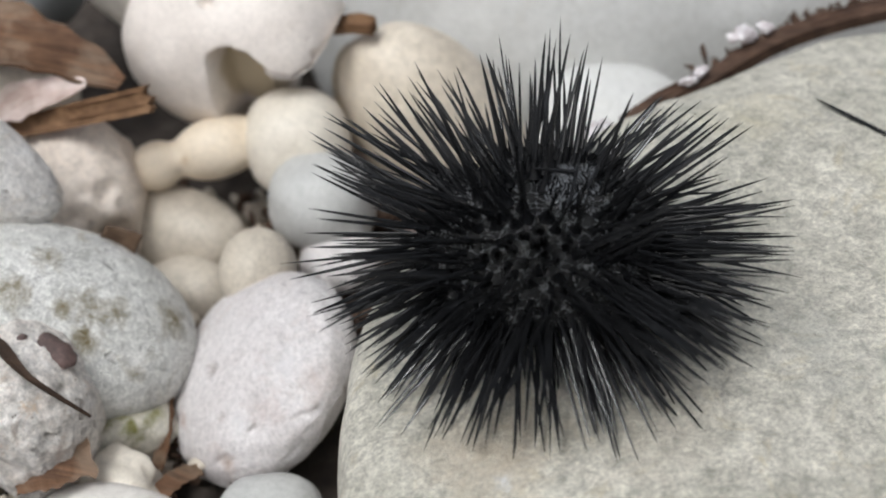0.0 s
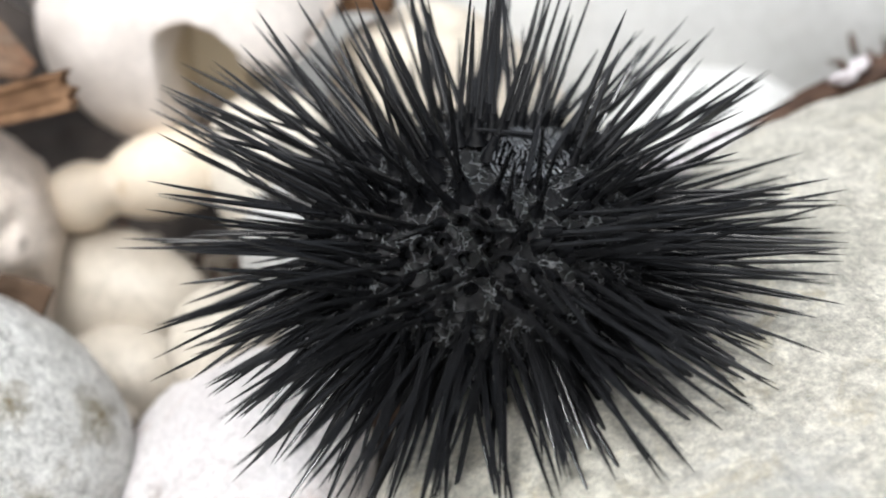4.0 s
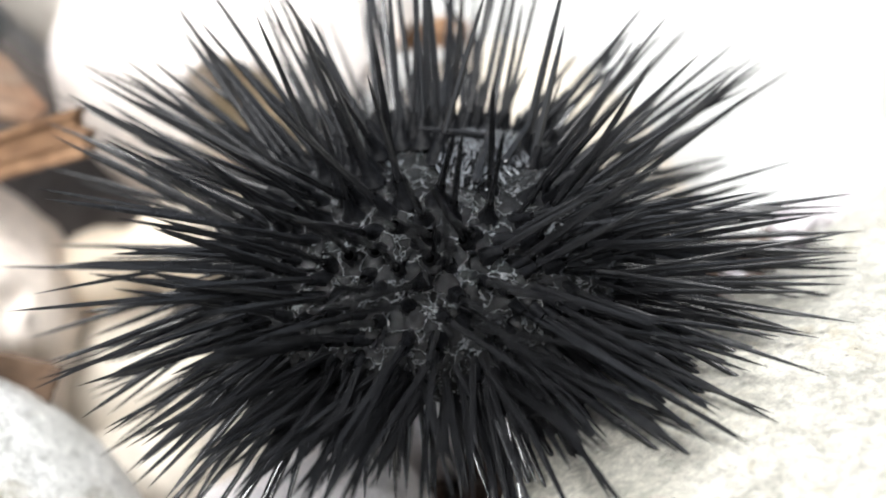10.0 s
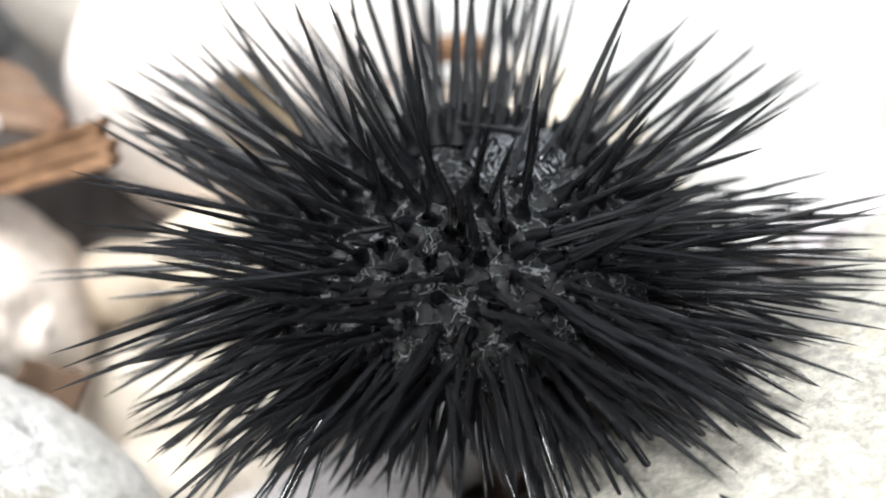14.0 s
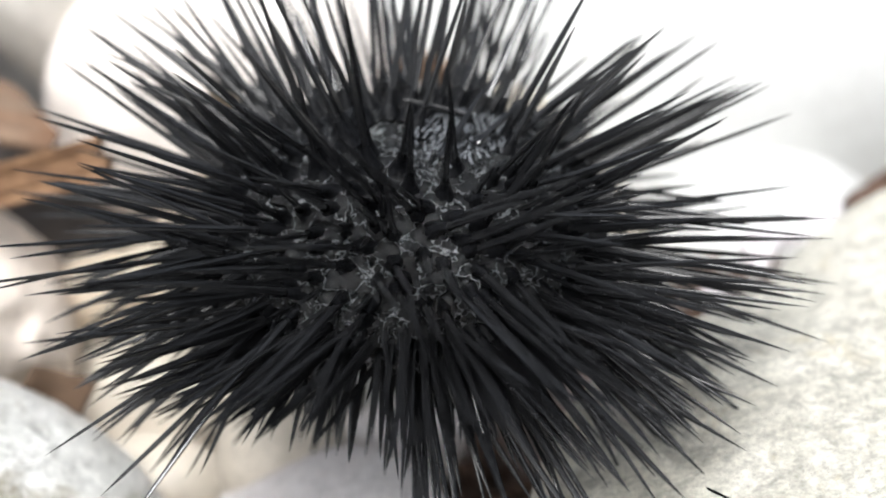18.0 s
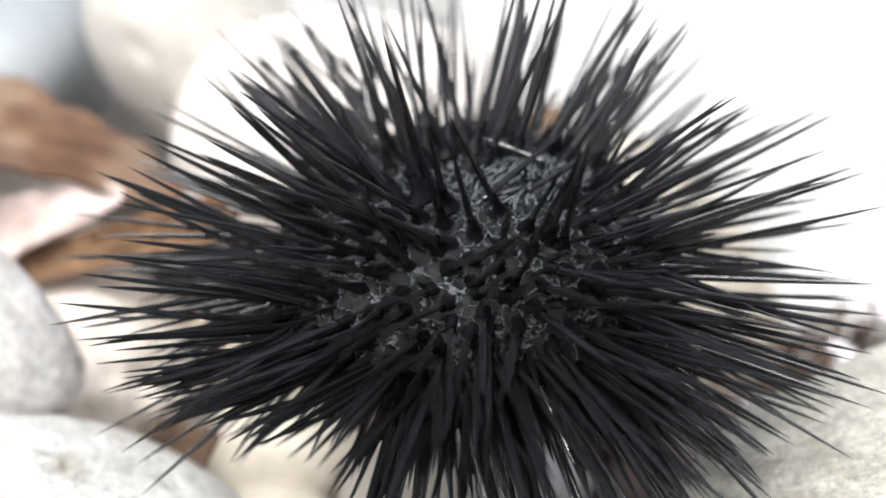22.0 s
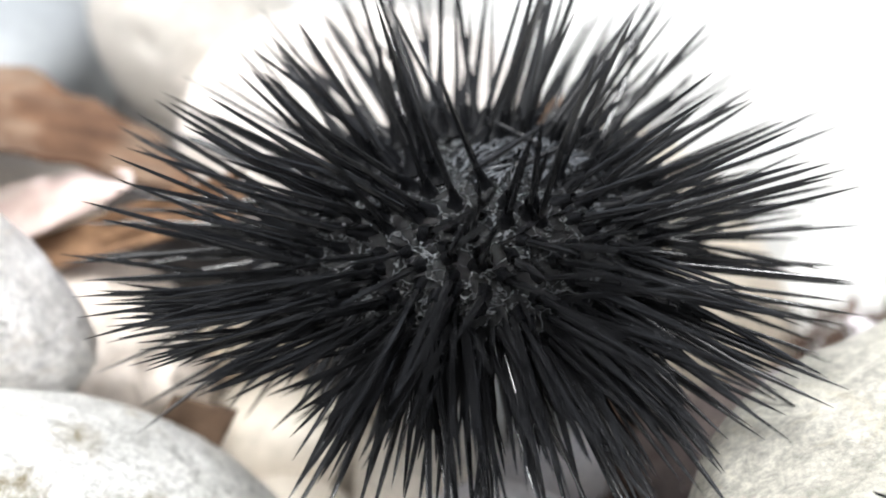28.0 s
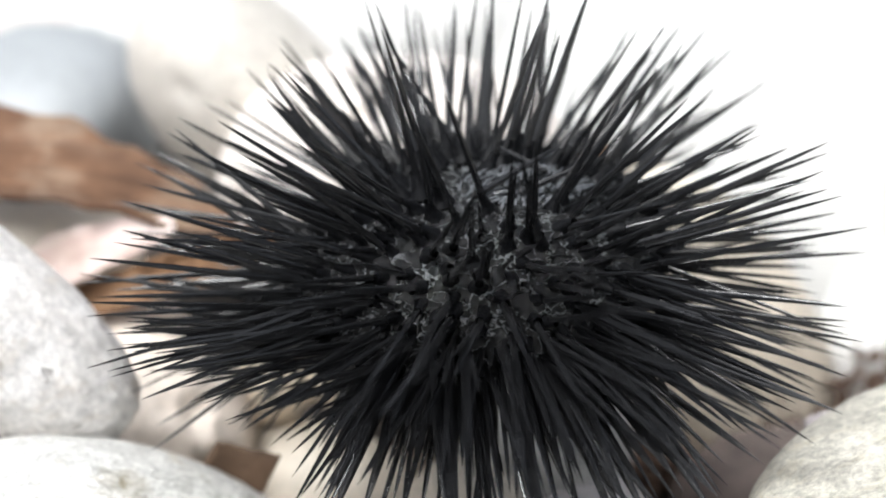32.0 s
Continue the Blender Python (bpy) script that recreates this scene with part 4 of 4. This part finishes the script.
def urchin():
    base = tagged(new("sea_urchin"), "black sea urchin with long sharp spines and a wet wrinkled top", "sea urchin")
    bm = bmesh.new()
    bmesh.ops.create_icosphere(bm, subdivisions=7, radius=1.0)
    for v in bm.verts:
        d = v.co.normalized()
        lon = math.atan2(d.y, d.x)
        ridge = 0.015 * math.cos(10 * lon) * (1 - abs(d.z)) + 0.03 * noise.noise(d * 9)
        if d.z > -0.3:
            # puckered skin: sharp crests between the roots
            e = d + 0.06 * noise.noise_vector(d * 14)
            ridge += 0.030 * max(0, 1 - 3.2 * abs(noise.noise(e * 13))) + 0.016 * max(0, 1 - 3 * abs(noise.noise(e * 31))) + 0.006 * noise.noise(d * 70)
        r = 1 + ridge
        z = d.z * (1 - 0.12 * max(0, d.z) ** 6)
        v.co = Vector((d.x * r * TEST.x, d.y * r * TEST.y, z * r * TEST.z))
    body = part("test", bm, MAT["test"], base, "wet wrinkled black skin between the spines")
    body.matrix_basis = pose(0, 0, 0.0175)
    me = bpy.data.meshes.new("spine")
    sb = spine_mesh()
    sb.to_mesh(me)
    sb.free()
    me.materials.append(MAT["spine"])
    rng = random.Random(7)
    total, golden = 480, math.pi * (3 - math.sqrt(5))
    centre = Vector((0, 0, 0.0175))

    def lie(d):
        """Root and way of a spine whose root lies in the direction d of the test's centre."""
        root = Vector((d.x * TEST.x, d.y * TEST.y, d.z * TEST.z)) * 0.98 + centre
        return root, Vector((d.x / TEST.x, d.y / TEST.y, d.z / TEST.z * 0.55)).normalized()

    def on_ball(z, lon):
        r = math.sqrt(max(0, 1 - z * z))
        return Vector((r * math.cos(lon), r * math.sin(lon), z))

    def over_stone(d):
        """Whether a spine is one of the low front ones that the urchin lifts as it climbs over the stone."""
        return d.z < 0.12 and 190 < math.degrees(math.atan2(d.y, d.x)) % 360 < 242

    def lifted(root, way, length):
        """The way of a spine once it is raised clear of the stone."""
        up = way.copy()
        for _ in range(40):
            tip = root + up * length
            if tip.z > 0.78 * (math.hypot(tip.x, tip.y) - 0.019):
                break
            up = (up + Vector((0, 0, 0.05))).normalized()
        return up

    def in_patch(d):
        px, py = d.x - PATCH[0], d.y - PATCH[1]
        return ((px * math.cos(turn) + py * math.sin(turn)) / PATCH[2]) ** 2 + ((py * math.cos(turn) - px * math.sin(turn)) / PATCH[3]) ** 2 if d.z > 0 else 9.0

    turn = radians(PATCH[4])
    # spines lean together in wet tufts, each round one of these directions
    tufts = []
    for i in range(76):
        d = on_ball(0.96 - 1.5 * i / 76, i * golden + rng.uniform(-0.35, 0.35))
        root, way = lie(d)
        wob = Vector((noise.noise(d * 3.5 + Vector((3, 1, 7))), noise.noise(d * 3.5 + Vector((9, 4, 2))), noise.noise(d * 3.5 + Vector((5, 8, 6)))))
        tall = 0.0265 - 0.0085 * max(0, d.z) ** 1.3
        tufts.append((d, root + (way + 0.5 * wob).normalized() * tall * rng.uniform(0.92, 1.12), rng.uniform(0, 6.28), rng.uniform(0.55, 0.99) if d.z > 0.05 else rng.uniform(0.1, 0.7)))
    rest_v, rest_f = [], []
    sv, sf = [v.co.copy() for v in me.vertices], [tuple(p.vertices) for p in me.polygons]
    ring_v, ring_f = [], []
    count = 0
    for i in range(total):
        z = 0.985 - 1.50 * (1 - (1 - i / total) ** 1.15) + rng.uniform(-0.02, 0.02)
        d = on_ball(min(z, 0.995), i * golden + rng.uniform(-0.08, 0.08))
        inside = in_patch(d)
        if inside < rng.uniform(0.8, 1.2) and rng.random() < 0.72:
            continue
        if 198 < math.degrees(math.atan2(d.y, d.x)) % 360 < 242 and z < 0.0 and rng.random() < 0.15:
            continue
        root, way = lie(d)
        lon = math.degrees(math.atan2(d.y, d.x)) % 360
        length = (0.0262 - 0.0080 * max(0, z) ** 1.3) * rng.uniform(0.66, 1.1)
        if rng.random() < 0.08:
            length *= 1.1
        if 30 < lon < 132 and z > 0.15:
            length *= 1.15
        near = max(tufts, key=lambda t: t[0].dot(d))
        pull = near[3] * rng.uniform(0.75, 1.05) if rng.random() < 0.85 else 0.0
        way = (way + (0.06 if pull else 0.16) * Vector((rng.gauss(0, 1), rng.gauss(0, 1), rng.gauss(0, 1)))).normalized()
        way = (root + way * length).lerp(near[1], min(pull, 0.95)) - root
        way.normalize()
        # the low ones in front hang down over the stones
        front = 215 < lon < 315 and z < 0.1
        if front:
            way = (way + Vector((0, 0, -0.30 * rng.uniform(0.3, 1.2)))).normalized()
        lowest = -0.72 if front else -0.6
        if way.z < lowest:
            way = Vector((way.x, way.y, 0)).normalized() * math.sqrt(1 - lowest * lowest) + Vector((0, 0, lowest))
        floor = -0.006 if front else 0.0
        if root.z + way.z * length < floor:
            length = max(0.007, (floor - root.z) / way.z)
        thick = rng.uniform(0.58, 0.86)
        q = way.to_track_quat("Z", "Y")
        climbing = over_stone(d)
        if climbing or (z > -0.35 and count < 255 and rng.random() < 0.66):
            ob = new("spine", me)
            ob.parent = base
            ob.matrix_basis = Matrix.LocRotScale(root, q, (thick, thick, length))
            SPINES.append((ob, root, q, lifted(root, way, length).to_track_quat("Z", "Y") if climbing else q, near[2], rng.uniform(0.6, 1.3), (thick, thick, length)))
            count += 1
        else:
            m = Matrix.LocRotScale(root, q, (thick, thick, length))
            k = len(rest_v)
            rest_v += [m @ v for v in sv]
            rest_f += [tuple(j + k for j in f) for f in sf]
        if z > -0.2:
            # the dark muscular socket that runs up the root of the spine
            nq = Vector((d.x / TEST.x, d.y / TEST.y, d.z / TEST.z)).normalized()
            big, k = rng.uniform(0.85, 1.15), len(ring_v)
            for c, (r, h, lean) in enumerate(((1.35, -0.35, 0), (1.05, 0.2, 0.15), (0.78, 0.8, 0.5), (0.60, 1.6, 0.8), (0.47, 2.8, 1.0))):
                axis = nq.lerp(way, lean).normalized()
                across = axis.to_track_quat("Z", "Y")
                for a in range(12):
                    w = a * 6.283 / 12
                    rr = 0.001 * big * r * (1 + (0.22 - 0.04 * c) * noise.noise(Vector((math.cos(w) * 1.6, math.sin(w) * 1.6, i * 1.7 + c * 0.3))))
                    ring_v.append(root + axis * h * 0.001 + across @ Vector((rr * math.cos(w), rr * math.sin(w), 0)) - Vector((0, 0, 0.036)))
                    if c:
                        b = (a + 1) % 12
                        ring_f.append((k + c * 12 - 12 + a, k + c * 12 - 12 + b, k + c * 12 + b, k + c * 12 + a))
    # long drooping ones in front, lifted later as the urchin climbs
    for i in range(34):
        d = on_ball(rng.uniform(-0.35, 0.08), radians(rng.uniform(192, 262)))
        root, way = lie(d)
        way = (way + Vector((0, 0, -0.25)) + 0.1 * Vector((rng.gauss(0, 1), rng.gauss(0, 1), rng.gauss(0, 1)))).normalized()
        length, thick = rng.uniform(0.021, 0.027), rng.uniform(0.62, 0.82)
        if root.z + way.z * length < 0.0:
            way = (way + Vector((0, 0, -root.z / length - way.z))).normalized()
        ob = new("spine", me)
        ob.parent = base
        q = way.to_track_quat("Z", "Y")
        ob.matrix_basis = Matrix.LocRotScale(root, q, (thick, thick, length))
        SPINES.append((ob, root, q, lifted(root, way, length).to_track_quat("Z", "Y"), i * 0.7, rng.uniform(0.6, 1.2), (thick, thick, length)))
    # more long ones hang from the low front and side
    for i in range(127):
        d = on_ball(rng.uniform(-0.6, 0.0), radians(rng.uniform(240, 322) if i < 82 else rng.uniform(135, 200)))
        root, way = lie(d)
        way = (way + Vector((0, 0, -0.35 * rng.uniform(0.2, 1.2))) + 0.1 * Vector((rng.gauss(0, 1), rng.gauss(0, 1), rng.gauss(0, 1)))).normalized()
        length, thick = rng.uniform(0.013, 0.024), rng.uniform(0.58, 0.82)
        if root.z + way.z * length < -0.006:
            length = max(0.006, (-0.006 - root.z) / way.z)
        if over_stone(d):
            continue
        m = Matrix.LocRotScale(root, way.to_track_quat("Z", "Y"), (thick, thick, length))
        k = len(rest_v)
        rest_v += [m @ v for v in sv]
        rest_f += [tuple(j + k for j in f) for f in sf]
    # a fan of long ones leans back over the wood
    for i in range(14):
        d = on_ball(rng.uniform(0.25, 0.6), radians(rng.uniform(100, 150)))
        root, way = lie(d)
        way = (way + Vector((0, 0, 0.15)) + 0.1 * Vector((rng.gauss(0, 1), rng.gauss(0, 1), rng.gauss(0, 1)))).normalized()
        m = Matrix.LocRotScale(root, way.to_track_quat("Z", "Y"), (0.72, 0.72, rng.uniform(0.021, 0.027)))
        k = len(rest_v)
        rest_v += [m @ v for v in sv]
        rest_f += [tuple(j + k for j in f) for f in sf]
    # others lie nearly level over the boulder
    for i in range(45):
        d = on_ball(rng.uniform(-0.25, 0.15), radians(rng.uniform(250, 335)))
        root, way = lie(d)
        way = (way + 0.12 * Vector((rng.gauss(0, 1), rng.gauss(0, 1), rng.gauss(0, 1)))).normalized()
        way.z = max(way.z, -0.38)
        m = Matrix.LocRotScale(root, way.to_track_quat("Z", "Y"), (0.7, 0.7, rng.uniform(0.019, 0.027)))
        k = len(rest_v)
        rest_v += [m @ v for v in sv]
        rest_f += [tuple(j + k for j in f) for f in sf]
    # short walking spines and tube feet under the body
    for i in range(260):
        d = on_ball(rng.uniform(-0.97, -0.45), rng.uniform(0, 6.283))
        root, way = lie(d)
        way = (way + Vector((0, 0, -0.5)) + 0.15 * Vector((rng.gauss(0, 1), rng.gauss(0, 1), rng.gauss(0, 1)))).normalized()
        length = min(rng.uniform(0.006, 0.013), (-0.005 - root.z) / way.z)
        m = Matrix.LocRotScale(root, way.to_track_quat("Z", "Y"), (0.65, 0.65, max(0.003, length)))
        k = len(rest_v)
        rest_v += [m @ v for v in sv]
        rest_f += [tuple(j + k for j in f) for f in sf]
    # short secondary spines between the long ones
    for i in range(300):
        d = on_ball(rng.uniform(-0.45, 0.8), rng.uniform(0, 6.283))
        root, way = lie(d)
        length, thick = rng.uniform(0.0035, 0.0095) * (1.5 if d.z < 0 else 1), rng.uniform(0.4, 0.65)
        if in_patch(d) < 1:
            continue
        way = (way + 0.13 * Vector((rng.gauss(0, 1), rng.gauss(0, 1), rng.gauss(0, 1)))).normalized()
        if root.z + way.z * length < -0.002:
            length = max(0.004, (-0.002 - root.z) / way.z)
        m = Matrix.LocRotScale(root, way.to_track_quat("Z", "Y"), (thick, thick, length))
        k = len(rest_v)
        rest_v += [m @ v for v in sv]
        rest_f += [tuple(j + k for j in f) for f in sf]
    # the bare patch is strewn with flat-lying spinelets
    flake_v, flake_f = [], []
    for i in range(170):
        a, r = rng.uniform(0, 6.283), math.sqrt(rng.random()) * 0.95
        u, v = r * math.cos(a) * PATCH[2], r * math.sin(a) * PATCH[3]
        x, y = PATCH[0] + u * math.cos(turn) - v * math.sin(turn), PATCH[1] + u * math.sin(turn) + v * math.cos(turn)
        if x * x + y * y > 0.8:
            continue
        d = Vector((x, y, math.sqrt(1 - x * x - y * y)))
        up = Vector((d.x / TEST.x, d.y / TEST.y, d.z / TEST.z)).normalized()
        bend = 1.1 + 1.6 * noise.noise(d * 4)
        flat = Vector((math.cos(bend), math.sin(bend), 0))
        flat = (flat - up * flat.dot(up)).normalized()
        root = Vector((d.x * TEST.x, d.y * TEST.y, d.z * TEST.z)) * 1.025 + centre - Vector((0, 0, 0.036))
        m = Matrix.LocRotScale(root, (flat + up * rng.uniform(0.02, 0.2)).to_track_quat("Z", "Y"), (0.30, 0.30, rng.uniform(0.0009, 0.0022)))
        k = len(flake_v)
        flake_v += [m @ w for w in sv]
        flake_f += [tuple(j + k for j in f) for f in sf]
    flakes = bpy.data.meshes.new("bare_patch")
    flakes.from_pydata(flake_v, [], flake_f)
    flakes.materials.append(MAT["spinelet"])
    ob = new("bare_patch", flakes)
    ob.parent = base
    ob.matrix_basis = pose(0, 0, 0.036)
    tagged(ob, "tiny grey spinelets lying flat on the bare patch", kind="stuff")
    # loose spines lying across the bare patch
    for (x, y), (u, v), length in (((0.05, -0.36), (0.75, 0.55), 0.013), ((0.42, -0.02), (-0.7, 0.5), 0.008), ((0.30, -0.30), (0.9, 0.35), 0.011)):
        root, _ = lie(Vector((x, y, math.sqrt(1 - x * x - y * y))))
        m = Matrix.LocRotScale(root + Vector((0, 0, 0.0012)), Vector((u, v, 0.22)).to_track_quat("Z", "Y"), (0.75, 0.75, length))
        k = len(rest_v)
        rest_v += [m @ v for v in sv]
        rest_f += [tuple(j + k for j in f) for f in sf]
    rings = bpy.data.meshes.new("skin_collar")
    rings.from_pydata(ring_v, [], ring_f)
    rings.materials.append(MAT["collar"])
    rings.polygons.foreach_set("use_smooth", [True] * len(rings.polygons))
    ob = new("skin_collar", rings)
    ob.parent = base
    ob.matrix_basis = pose(0, 0, 0.036)
    tagged(ob, "black muscular sockets round the spine roots", kind="stuff")
    rest = bpy.data.meshes.new("spine_thicket")
    rest.from_pydata(rest_v, [], rest_f)
    rest.materials.append(MAT["spine"])
    ob = new("spine_thicket", rest)
    ob.parent = base
    tagged(ob, "dense black spines", kind="stuff")
    return base


URCHIN = urchin()
focus = new("focus_point")
cam.data.dof.focus_object = focus

# where the urchin stands, in decimetres, and its turn
CRAWL = [(0, 0.081, -0.13, 0.055, 46), (1, 0.025, -0.11, 0.04, 46), (2, -0.075, 0.03, -0.02, 46), (3, -0.139, 0.07, -0.03, 46), (4, -0.187, 0.11, -0.05, 46), (7, -0.29, 0.185, -0.09, 46),
         (8, -0.318, 0.222, -0.09, 46), (9, -0.361, 0.245, -0.09, 46), (11, -0.380, 0.237, -0.084, 46), (13, -0.376, 0.227, -0.078, 44), (16, -0.392, 0.17, -0.012, 38), (17, -0.415, 0.145, 0.01, 34),
         (18, -0.440, 0.148, 0.036, 30), (19, -0.474, 0.155, 0.058, 26), (20, -0.492, 0.17, 0.056, 20), (21, -0.503, 0.17, 0.052, 15), (23, -0.504, 0.19, 0.038, 10),
         (25, -0.527, 0.25, 0.006, 6), (28, -0.539, 0.235, -0.008, 2), (30.5, -0.567, 0.258, 0.004, 0), (32, -0.581, 0.272, 0.003, 0)]


# how far behind the urchin's top the lens is focused, in decimetres
FOCUS = [(0, 0.20), (1, 0.18), (2, 0.06), (3, -0.04), (9, -0.12), (32, -0.17)]


def motions():
    walk(URCHIN, [(t, pose(x * DM, y * DM, z * DM, 0, 0, a)) for t, x, y, z, a in CRAWL])
    walk(focus, [(t, pose(x * DM, (y + float(np.interp(t, [f[0] for f in FOCUS], [f[1] for f in FOCUS]))) * DM, z * DM + 0.029)) for t, x, y, z, a in CRAWL])
    for ob, root, low, high, phase, amount, size in SPINES:
        rows = []
        for t in (0, 5, 10, 15, 20, 25, 32):
            a = radians(7 * amount) * math.sin(phase + t * 0.55 * amount)
            b = radians(6 * amount) * math.cos(phase * 1.7 + t * 0.4)
            q = low.slerp(high, float(np.interp(t, (0, 3, 10, 32), (0, 0.15, 1, 1))))
            rows.append((t, Matrix.LocRotScale(root, q @ Euler((a, b, 0)).to_quaternion(), size)))
        walk(ob, rows)


motions()
